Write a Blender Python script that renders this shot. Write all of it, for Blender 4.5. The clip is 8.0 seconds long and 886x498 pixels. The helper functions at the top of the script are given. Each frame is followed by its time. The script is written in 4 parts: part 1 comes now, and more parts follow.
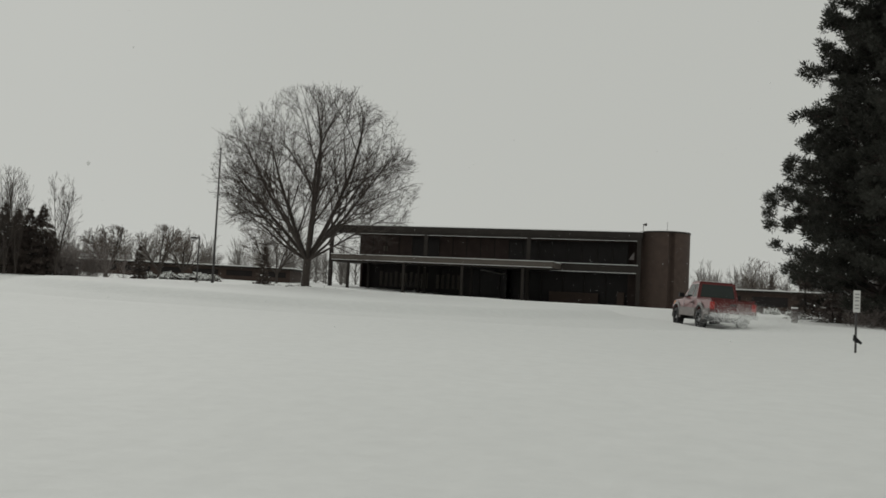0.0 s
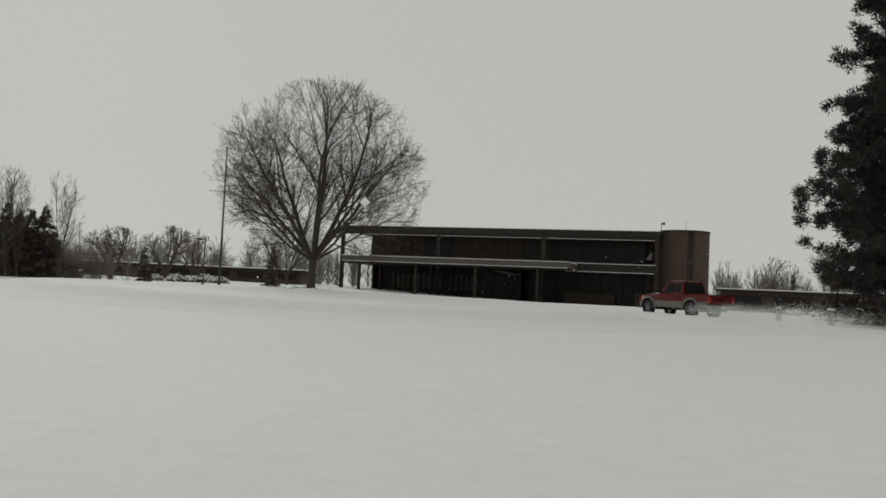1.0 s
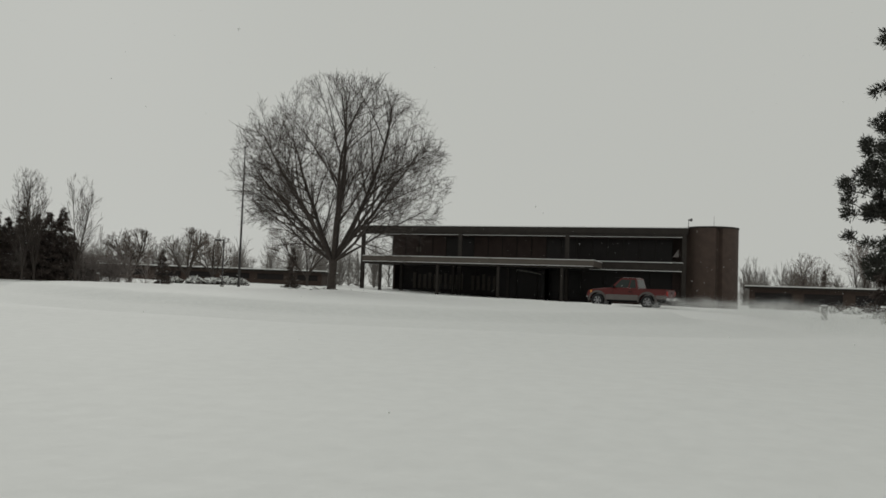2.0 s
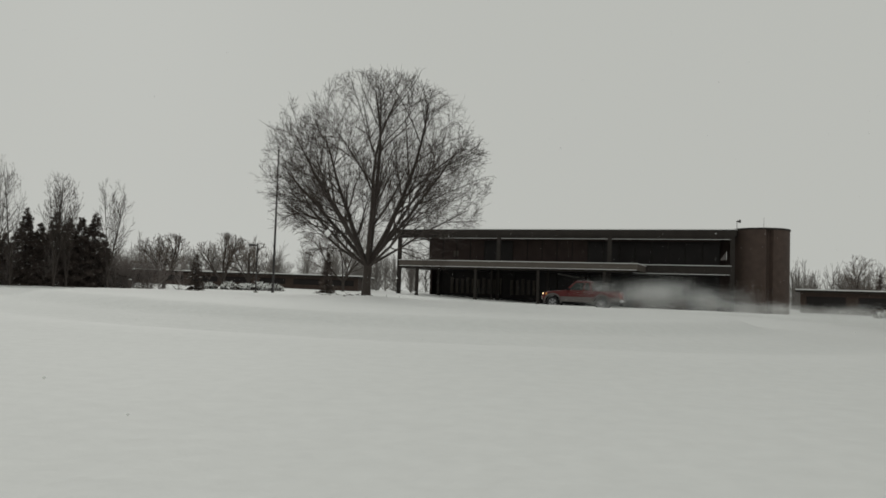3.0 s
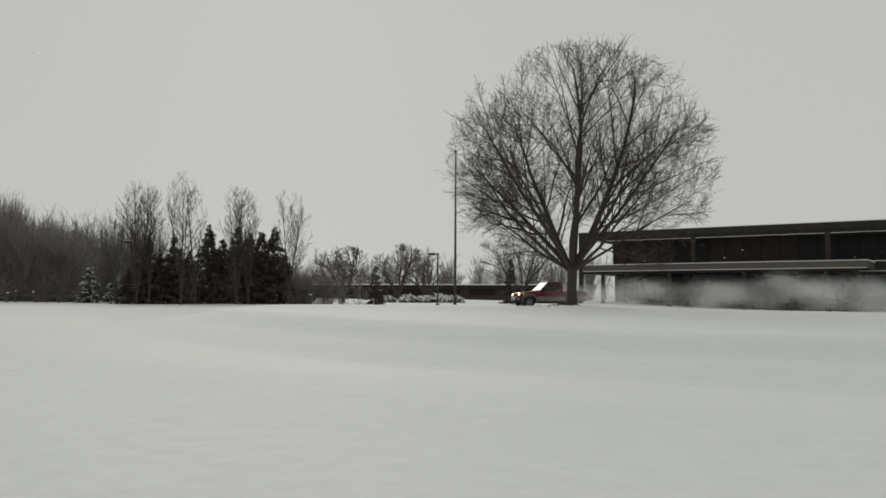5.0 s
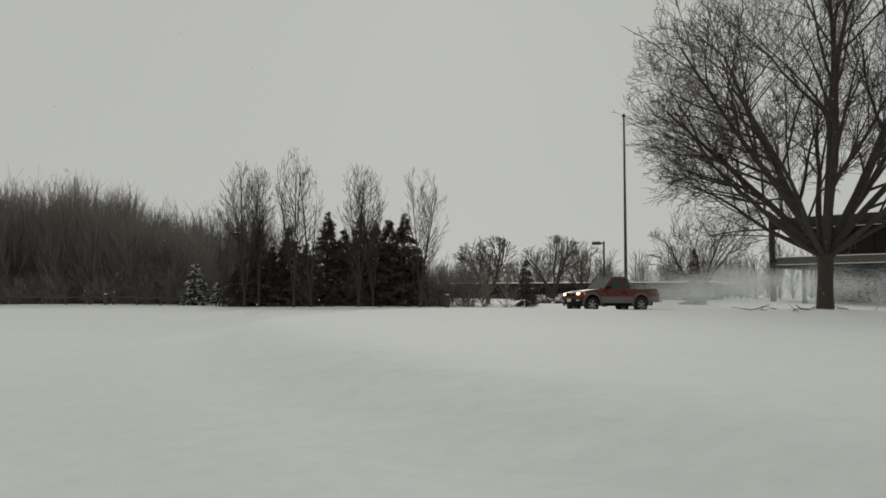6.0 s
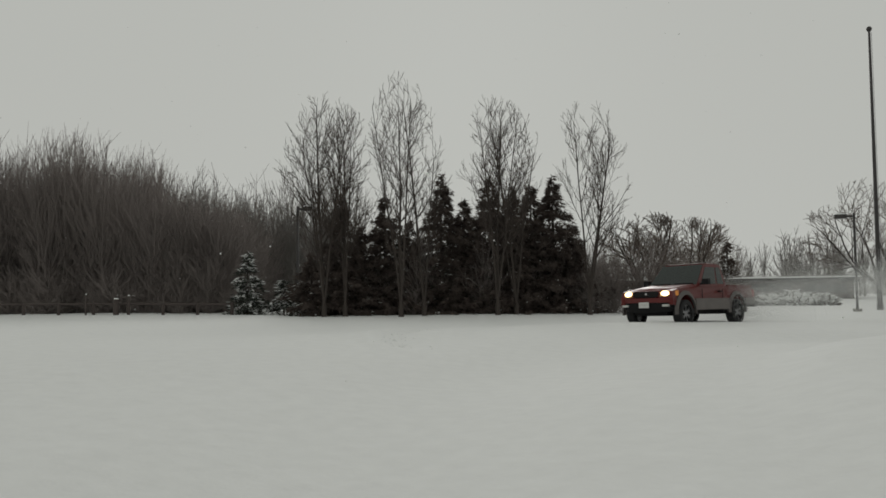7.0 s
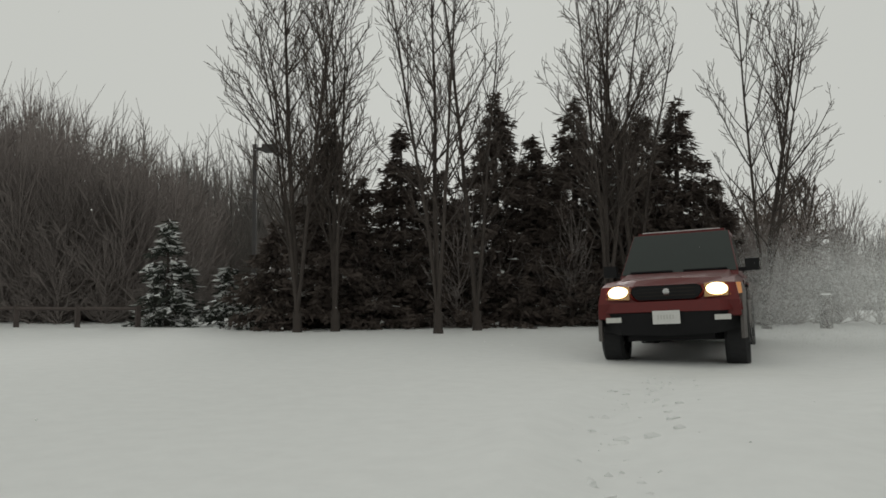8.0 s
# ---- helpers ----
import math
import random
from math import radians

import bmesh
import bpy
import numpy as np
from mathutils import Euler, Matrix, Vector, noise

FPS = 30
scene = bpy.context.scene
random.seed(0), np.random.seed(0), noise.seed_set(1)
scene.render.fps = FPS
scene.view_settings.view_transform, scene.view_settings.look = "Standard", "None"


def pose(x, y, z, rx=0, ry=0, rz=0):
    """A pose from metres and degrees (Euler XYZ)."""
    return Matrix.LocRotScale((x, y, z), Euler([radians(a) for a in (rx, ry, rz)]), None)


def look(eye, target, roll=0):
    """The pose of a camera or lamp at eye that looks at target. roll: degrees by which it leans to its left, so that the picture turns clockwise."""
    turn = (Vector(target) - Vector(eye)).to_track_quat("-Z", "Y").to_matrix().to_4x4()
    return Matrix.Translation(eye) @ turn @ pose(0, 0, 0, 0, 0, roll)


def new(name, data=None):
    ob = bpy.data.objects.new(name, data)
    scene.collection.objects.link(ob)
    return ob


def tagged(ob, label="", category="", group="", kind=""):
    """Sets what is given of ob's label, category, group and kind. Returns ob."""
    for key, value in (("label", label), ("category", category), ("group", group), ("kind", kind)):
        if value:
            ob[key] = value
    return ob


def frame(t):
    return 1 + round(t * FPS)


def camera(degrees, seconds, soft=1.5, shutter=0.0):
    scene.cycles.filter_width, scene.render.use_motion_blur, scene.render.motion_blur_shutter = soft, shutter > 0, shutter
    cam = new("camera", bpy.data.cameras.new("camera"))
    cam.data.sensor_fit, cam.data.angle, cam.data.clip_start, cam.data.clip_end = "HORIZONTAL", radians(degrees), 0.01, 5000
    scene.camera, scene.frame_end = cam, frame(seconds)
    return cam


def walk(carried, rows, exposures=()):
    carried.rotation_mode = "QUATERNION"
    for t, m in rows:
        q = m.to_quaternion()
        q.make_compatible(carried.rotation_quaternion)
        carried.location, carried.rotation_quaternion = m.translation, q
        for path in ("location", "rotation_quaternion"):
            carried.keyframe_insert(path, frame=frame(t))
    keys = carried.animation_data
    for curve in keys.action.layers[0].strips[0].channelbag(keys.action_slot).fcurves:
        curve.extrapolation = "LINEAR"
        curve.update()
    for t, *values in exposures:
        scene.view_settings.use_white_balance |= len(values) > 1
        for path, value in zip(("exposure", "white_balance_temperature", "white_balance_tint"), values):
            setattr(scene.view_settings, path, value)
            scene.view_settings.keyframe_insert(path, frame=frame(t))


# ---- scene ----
cam = camera(58.8, 8.0, soft=1.65)
PATH = [
    (0, (47.019, -101.908, 0.357), (46.444, -99.995, 0.458), 2.8),
    (0.5, (46.630, -100.679, 0.361), (46.043, -98.769, 0.463), 2.7),
    (1, (46.617, -99.855, 0.363), (46.007, -97.953, 0.466), 2.6),
    (1.5, (46.268, -99.133, 0.336), (45.635, -97.238, 0.437), 2.3),
    (3, (45.000, -96.314, 0.424), (44.254, -94.461, 0.533), 1.9),
    (3.5, (44.111, -94.765, 0.403), (43.293, -92.944, 0.517), 1.8),
    (4, (42.913, -93.321, 0.442), (42.012, -91.539, 0.555), 1.6),
    (5.5, (38.056, -89.100, 0.384), (36.794, -87.554, 0.511), 0.1),
    (6, (33.413, -83.085, 0.439), (32.009, -81.666, 0.561), 0.1),
    (6.5, (25.292, -79.584, 0.443), (23.865, -78.188, 0.566), -0.2),
    (7, (18.043, -76.007, 0.565), (16.591, -74.636, 0.687), -0.4),
    (7.5, (11.998, -72.344, 0.499), (10.540, -70.979, 0.615), -0.3),
    (8, (7.233, -68.200, 0.562), (5.807, -66.803, 0.685), -0.3),
]
walk(cam, [(t, look(eye, target, roll)) for t, eye, target, roll in PATH],
     exposures=[(0.0, -0.06), (1.5, -0.06), (3.0, -0.06), (3.5, -0.07), (4.2, 0.06), (5.5, -0.03), (6.5, -0.14), (7.5, -0.02), (8.0, 0.13)])

# ---- light ----
world = bpy.data.worlds.new("overcast_sky")
scene.world = world
world.use_nodes = True
wn, wl = world.node_tree.nodes, world.node_tree.links
sky = wn.new("ShaderNodeTexSky")
sky.sky_type, sky.sun_disc = "NISHITA", False
sky.sun_elevation, sky.sun_rotation = radians(20), radians(-45)
bw = wn.new("ShaderNodeRGBToBW")
wl.new(sky.outputs[0], bw.inputs[0])
mixw = wn.new("ShaderNodeMix")
mixw.data_type = "RGBA"
mixw.inputs["Factor"].default_value = 0.985
wl.new(bw.outputs[0], mixw.inputs["A"])
mixw.inputs["B"].default_value = (5.05, 5.15, 4.83, 1)
wn["Background"].inputs[1].default_value = 0.1
wl.new(mixw.outputs["Result"], wn["Background"].inputs[0])
sun = new("sun", bpy.data.lights.new("sun", "SUN"))
sun.data.energy, sun.data.angle, sun.data.color = 1.0, radians(30), (1.0, 0.98, 0.94)
sun.matrix_basis = look((-65, 65, 34), (0, 0, 0))


# ---- materials ----
def material(name, color, rough=0.7, metal=0.0, vary=0.25, scale=3.0, fine=40.0, bump=0.15, spec=0.5, dist=0.02, emit=0.0):
    m = bpy.data.materials.new(name)
    m.use_nodes = True
    n, l = m.node_tree.nodes, m.node_tree.links
    b = n["Principled BSDF"]
    b.inputs["Roughness"].default_value = rough
    b.inputs["Metallic"].default_value = metal
    b.inputs["Specular IOR Level"].default_value = spec
    tc = n.new("ShaderNodeTexCoord")
    n1 = n.new("ShaderNodeTexNoise")
    n1.inputs["Scale"].default_value, n1.inputs["Detail"].default_value = scale, 5
    n2 = n.new("ShaderNodeTexNoise")
    n2.inputs["Scale"].default_value, n2.inputs["Detail"].default_value = fine, 3
    for q in (n1, n2):
        l.new(tc.outputs["Object"], q.inputs["Vector"])
    add = n.new("ShaderNodeMath")
    add.operation = "ADD"
    l.new(n1.outputs[0], add.inputs[0])
    l.new(n2.outputs[0], add.inputs[1])
    ramp = n.new("ShaderNodeMapRange")
    ramp.inputs["From Min"].default_value, ramp.inputs["From Max"].default_value = 0.6, 1.4
    ramp.inputs["To Min"].default_value, ramp.inputs["To Max"].default_value = 1 - vary, 1 + vary
    l.new(add.outputs[0], ramp.inputs["Value"])
    mul = n.new("ShaderNodeVectorMath")
    mul.operation = "SCALE"
    mul.inputs[0].default_value = color
    l.new(ramp.outputs[0], mul.inputs["Scale"])
    l.new(mul.outputs[0], b.inputs["Base Color"])
    if bump:
        bp = n.new("ShaderNodeBump")
        bp.inputs["Strength"].default_value, bp.inputs["Distance"].default_value = bump, dist
        l.new(add.outputs[0], bp.inputs["Height"])
        l.new(bp.outputs[0], b.inputs["Normal"])
    if emit:
        b.inputs["Emission Color"].default_value = (*color, 1)
        b.inputs["Emission Strength"].default_value = emit
    return m


SNOW = material("snow", (0.735, 0.745, 0.735), 0.85, vary=0.045, scale=0.09, fine=5.0, bump=0.25, spec=0.2, dist=0.05)
SNOWCAP = material("snow_cap", (0.85, 0.86, 0.85), 0.8, vary=0.05, scale=2.0, bump=0.3)
SPRAY = material("airborne_snow", (0.88, 0.89, 0.88), 0.9, vary=0.03, bump=0)
STEEL = material("weathered_steel", (0.032, 0.027, 0.024), 0.7, vary=0.35, scale=1.2, fine=14, bump=0.1, spec=0.2)
PANEL = material("bronze_panel", (0.062, 0.042, 0.037), 0.6, vary=0.3, scale=0.8, fine=9, bump=0.08, spec=0.2)
BRONZE = material("canopy_fascia", (0.085, 0.070, 0.058), 0.6, vary=0.2, scale=1.0, fine=16, bump=0.1)
BRICK = material("dark_brick", (0.062, 0.040, 0.031), 0.8, vary=0.3, scale=1.5, fine=24, bump=0.3)
SOFFIT = material("soffit", (0.035, 0.031, 0.028), 0.8, vary=0.2)
GLASS = material("dark_glass", (0.030, 0.026, 0.026), 0.25, vary=0.2, scale=0.6, bump=0.0, spec=0.12)
INSIDE = material("interior_dark", (0.022, 0.019, 0.018), 0.9, vary=0.3)
BLIND = material("blind_slat", (0.11, 0.095, 0.08), 0.8, vary=0.2)
CONCRETE = material("concrete", (0.28, 0.27, 0.25), 0.85, vary=0.2)
BARK = material("bark", (0.056, 0.045, 0.039), 0.9, vary=0.35, scale=6, fine=50, bump=0.6)
TWIG = material("twig", (0.060, 0.046, 0.040), 0.9, vary=0.25, bump=0)
POPTWIG = material("poplar_twig", (0.085, 0.068, 0.058), 0.9, vary=0.3, bump=0)
# twig brown lightened to paint distance haze on the trees farther off
HAZETWIG = material("hazed_twig", (0.12, 0.095, 0.08), 0.9, vary=0.3, bump=0)
WOODS = material("woodland_twig", (0.235, 0.205, 0.192), 0.95, vary=0.35, scale=0.15, bump=0)
# far woods: aerial haze is put into this paler twig colour
HAZEWOODS = material("hazed_far_twig", (0.20, 0.185, 0.172), 0.95, vary=0.3, scale=0.1, bump=0)
NEEDLE = material("pine_needle", (0.036, 0.037, 0.029), 0.8, vary=0.35, scale=1.5, bump=0)
SPRUCE = material("spruce_needle", (0.085, 0.066, 0.056), 0.85, vary=0.35, scale=1.5, bump=0)
GREENER = material("spruce_needle_green", (0.040, 0.046, 0.036), 0.85, vary=0.35, scale=1.5, bump=0)
POLE = material("painted_pole", (0.05, 0.046, 0.046), 0.45, metal=0.3, vary=0.15)
SIGNW = material("sign_white", (0.62, 0.62, 0.6), 0.5, vary=0.08)
WOODP = material("weathered_post", (0.075, 0.06, 0.055), 0.9, vary=0.3, scale=8)
PAINT = material("red_paint", (0.105, 0.007, 0.006), 0.35, vary=0.14, scale=1.5, fine=20, bump=0.02, spec=0.4)
CLAD = material("dusted_cladding", (0.15, 0.135, 0.128), 0.65, metal=0.1, vary=0.3, scale=3)
SILVER = material("silver_flare", (0.10, 0.09, 0.085), 0.6, metal=0.1, vary=0.25, scale=3)
BLACKP = material("black_plastic", (0.010, 0.010, 0.011), 0.7, vary=0.2, spec=0.25)
CARGLASS = material("car_glass", (0.016, 0.024, 0.021), 0.14, vary=0.1, bump=0, spec=0.36)
RUBBER = material("tyre_rubber", (0.016, 0.016, 0.017), 0.85, vary=0.3, scale=12, bump=0.3)
ALLOY = material("alloy", (0.30, 0.30, 0.31), 0.35, metal=0.8, vary=0.15)
CHROME = material("chrome_trim", (0.45, 0.45, 0.45), 0.2, metal=1.0, vary=0.1)
LENSR = material("tail_lens", (0.30, 0.02, 0.015), 0.25, vary=0.1, emit=0.12)
LAMP = material("headlamp", (1.0, 0.74, 0.36), 0.2, vary=0.05, bump=0, emit=4.5)
# amber tint and faint emission paint the bulb's halo onto the housing
GLOWHOUSING = material("glow_housing", (0.30, 0.19, 0.09), 0.25, vary=0.15, bump=0, emit=0.12)
AMBER = material("amber_lens", (0.5, 0.2, 0.05), 0.25, vary=0.1, emit=0.3)
FOG = material("fog_lens", (0.55, 0.55, 0.52), 0.15, vary=0.1)
INK = material("sign_ink", (0.25, 0.25, 0.25), 0.6, vary=0.1)


# ---- mesh helpers ----
def box(bm, x0, x1, y0, y1, z0, z1):
    v = [bm.verts.new(p) for p in ((x0, y0, z0), (x1, y0, z0), (x1, y1, z0), (x0, y1, z0), (x0, y0, z1), (x1, y0, z1), (x1, y1, z1), (x0, y1, z1))]
    for f in ((3, 2, 1, 0), (4, 5, 6, 7), (0, 1, 5, 4), (1, 2, 6, 5), (2, 3, 7, 6), (3, 0, 4, 7)):
        bm.faces.new([v[i] for i in f])


def cyl(bm, p0, p1, r0, r1=None, n=16):
    p0, p1 = Vector(p0), Vector(p1)
    r1 = r0 if r1 is None else r1
    q = (p1 - p0).to_track_quat("Z", "Y")
    a, b = [], []
    for i in range(n):
        w = 2 * math.pi * i / n
        u = q @ Vector((math.cos(w), math.sin(w), 0))
        a.append(bm.verts.new(p0 + u * r0))
        b.append(bm.verts.new(p1 + u * r1))
    for i in range(n):
        bm.faces.new((a[i], a[(i + 1) % n], b[(i + 1) % n], b[i]))
    bm.faces.new(a[::-1])
    bm.faces.new(b)


def hull(bm, low, high):
    """A closed solid between two rings of equal length."""
    a, b = [bm.verts.new(p) for p in low], [bm.verts.new(p) for p in high]
    n = len(a)
    for i in range(n):
        bm.faces.new((a[i], a[(i + 1) % n], b[(i + 1) % n], b[i]))
    bm.faces.new(a[::-1])
    bm.faces.new(b)


def bevel(bm, w, seg=2, angle=35):
    es = [e for e in bm.edges if len(e.link_faces) == 2 and e.calc_face_angle(0) > radians(angle)]
    bmesh.ops.bevel(bm, geom=es, offset=w, segments=seg, affect="EDGES", profile=0.5, clamp_overlap=True)


def part(name, bm, mat, parent=None, label="", smooth=False):
    if isinstance(bm, bmesh.types.BMesh):
        bmesh.ops.recalc_face_normals(bm, faces=bm.faces)
        me = bpy.data.meshes.new(name)
        bm.to_mesh(me)
        bm.free()
    else:
        me = bm
    me.materials.append(mat)
    if smooth:
        for p in me.polygons:
            p.use_smooth = True
    ob = new(name, me)
    ob.parent = parent
    if label:
        ob["label"] = label
    return ob


def boxes(name, rows, mat, parent=None, label="", bev=0.0):
    bm = bmesh.new()
    for r in rows:
        box(bm, *r)
    if bev:
        bevel(bm, bev, 1)
    return part(name, bm, mat, parent, label)


def thing(name, m, label, category, group="", kind=""):
    ob = new(name)
    ob.matrix_basis = m
    return tagged(ob, label, category, group, kind)


def mesh_np(name, verts, faces):
    me = bpy.data.meshes.new(name)
    verts, faces = np.asarray(verts, float), np.asarray(faces, int)
    k = faces.shape[1]
    me.vertices.add(len(verts))
    me.vertices.foreach_set("co", verts.ravel())
    me.loops.add(faces.size)
    me.loops.foreach_set("vertex_index", faces.ravel())
    me.polygons.add(len(faces))
    me.polygons.foreach_set("loop_start", np.arange(0, faces.size, k))
    me.update(calc_edges=True)
    me.validate()
    return me


def tubes(name, segs, sides=3):
    """A mesh of tapered rods: rows of x0 y0 z0 x1 y1 z1 r0 r1."""
    s = np.asarray(segs, float)
    a, b, r0, r1 = s[:, 0:3], s[:, 3:6], s[:, 6], s[:, 7]
    d = b - a
    d /= np.maximum(np.linalg.norm(d, axis=1, keepdims=True), 1e-6)
    ref = np.where(np.abs(d[:, 2:3]) > 0.9, [[1.0, 0, 0]], [[0, 0, 1.0]])
    u = np.cross(d, ref)
    u /= np.linalg.norm(u, axis=1, keepdims=True)
    w = np.cross(d, u)
    rings = []
    for c, r in ((a, r0), (b, r1)):
        for i in range(sides):
            t = 2 * math.pi * i / sides
            rings.append(c + (u * math.cos(t) + w * math.sin(t)) * r[:, None])
    v = np.stack(rings, 1).reshape(-1, 3)
    base = np.arange(len(s))[:, None] * 2 * sides
    f = []
    for i in range(sides):
        j = (i + 1) % sides
        f.append(base + np.array([[i, j, sides + j, sides + i]]))
    return mesh_np(name, v, np.concatenate(f))


def chain(name, segs, sides=6):
    """One continuous tapered rod through consecutive segments."""
    s = np.asarray(segs, float)
    p = np.vstack([s[:, 0:3], s[-1:, 3:6]])
    r = np.append(s[:, 6], s[-1, 7])
    d = np.gradient(p, axis=0)
    d /= np.linalg.norm(d, axis=1, keepdims=True)
    u = np.cross(d[0], (1.0, 0.2, 0.1))
    v = []
    for i in range(len(p)):
        u = u - d[i] * (u @ d[i])
        u /= np.linalg.norm(u)
        w = np.cross(d[i], u)
        v += [p[i] + (u * math.cos(2 * math.pi * k / sides) + w * math.sin(2 * math.pi * k / sides)) * r[i] for k in range(sides)]
    f = [(i * sides + k, i * sides + (k + 1) % sides, (i + 1) * sides + (k + 1) % sides, (i + 1) * sides + k) for i in range(len(p) - 1) for k in range(sides)]
    return mesh_np(name, v, f)


def blades(name, pts, dirs, length, width, rng):
    """A mesh of thin triangular leaves at pts, pointing along dirs."""
    n = len(pts)
    d = dirs / np.maximum(np.linalg.norm(dirs, axis=1, keepdims=True), 1e-6)
    side = np.cross(d, rng.normal(size=(n, 3)))
    side /= np.maximum(np.linalg.norm(side, axis=1, keepdims=True), 1e-6)
    L = (length * rng.uniform(0.6, 1.3, n))[:, None]
    W = (width * rng.uniform(0.6, 1.3, n))[:, None]
    v = np.stack([pts - side * W / 2, pts + side * W / 2, pts + d * L], 1).reshape(-1, 3)
    return mesh_np(name, v, np.arange(3 * n).reshape(-1, 3))


# ---- ground ----
def smooth01(t):
    t = np.clip(t, 0, 1)
    return t * t * (3 - 2 * t)


def ground_z(x, y):
    """Gently tilted snow field with a low planted island and the trough of a ring drive round it."""
    x, y = np.asarray(x, float), np.asarray(y, float)
    xc, yc = 90 * np.tanh(x / 90), 130 * np.tanh(y / 130)
    z = 0.026 - 0.0053 * xc + 0.003 * yc
    e = np.sqrt(((0.92 * (x - 29.5) - 0.39 * (y + 68.5)) / 16) ** 2 + ((0.39 * (x - 29.5) + 0.92 * (y + 68.5)) / 10.5) ** 2)
    z = z + 0.28 * smooth01((1.05 - e) / 0.09) - 0.10 * smooth01((0.93 - e) / 0.5) + 0.12 * np.exp(-((x - 24.4) ** 2 + (y + 56.8) ** 2) / 7)
    z = z - 0.20 * np.exp(-((e - 1.24) / 0.11) ** 2) + 0.08 * np.exp(-((e - 1.58) / 0.10) ** 2) - 0.09 * np.exp(-((x - 3.5) ** 2 + (y + 60) ** 2) / 45) - 0.10 * np.exp(-((x - 9) ** 2 + (y + 51) ** 2) / 40)
    z = z + 0.05 * np.sin(x * 0.23 + 1.3 * np.sin(y * 0.11)) * np.sin(y * 0.19 + 0.7) + 0.012 * np.sin(x * 0.9 + y * 0.5) * np.sin(y * 0.8 - x * 0.3)
    # old wheel track: a shallow groove with a pushed-up lip
    c = np.hypot(x - 13.3, y + 58.4) - 10.75
    on = smooth01((x - 2.5) / 2) * smooth01((9.5 - x) / 2) * smooth01((-57.5 - y) / 3)
    z = z + on * (0.06 * np.exp(-((c - 0.25) / 0.16) ** 2) - 0.08 * np.exp(-((c + 0.25) / 0.3) ** 2) - 0.04 * np.exp(-((c + 1.7) / 0.3) ** 2))
    # the ground falls away towards the building's stair tower
    z = z - 0.7 * smooth01((x - 1) / 30) * smooth01((y + 42) / 28)
    hill = smooth01((-26 - x) / 45) * np.exp(-((y + 66) / 28) ** 2)
    return z + 5.5 * hill


def gz(x, y):
    return float(ground_z(x, y))


def build_ground():
    xs = np.concatenate([[-2500, -1200, -600, -300, -180, -120], np.arange(-90, -20, 3.0), np.arange(-20, 1.9, 0.45), np.arange(2, 11, 0.14), np.arange(11.2, 62, 0.45), np.arange(62, 100, 3.0), [110, 130, 180, 300, 600, 1200, 2500]])
    ys = np.concatenate([[-2500, -1200, -600, -300, -200, -150, -130], np.arange(-118, -69.1, 0.45), np.arange(-69, -58, 0.14), np.arange(-57.8, -30, 0.45), np.arange(-30, 20, 1.0), [25, 40, 60, 100, 180, 300, 600, 1200, 2500]])
    X, Y = np.meshgrid(xs, ys)
    Z = ground_z(X, Y)
    near = (np.abs(X) < 110) & (np.abs(Y) < 140)
    rng = np.random.default_rng(5)
    Z = Z + near * rng.normal(size=Z.shape) * 0.003
    v = np.stack([X, Y, Z], -1).reshape(-1, 3)
    nx, ny = len(xs), len(ys)
    i = (np.arange(ny - 1)[:, None] * nx + np.arange(nx - 1)[None]).ravel()
    me = mesh_np("ground", v, np.stack([i, i + 1, i + nx + 1, i + nx], 1))
    ob = part("ground", me, SNOW, smooth=True)
    tagged(ob, "snow-covered ground with soft drifts and faint wheel troughs", "ground", kind="structure")


build_ground()


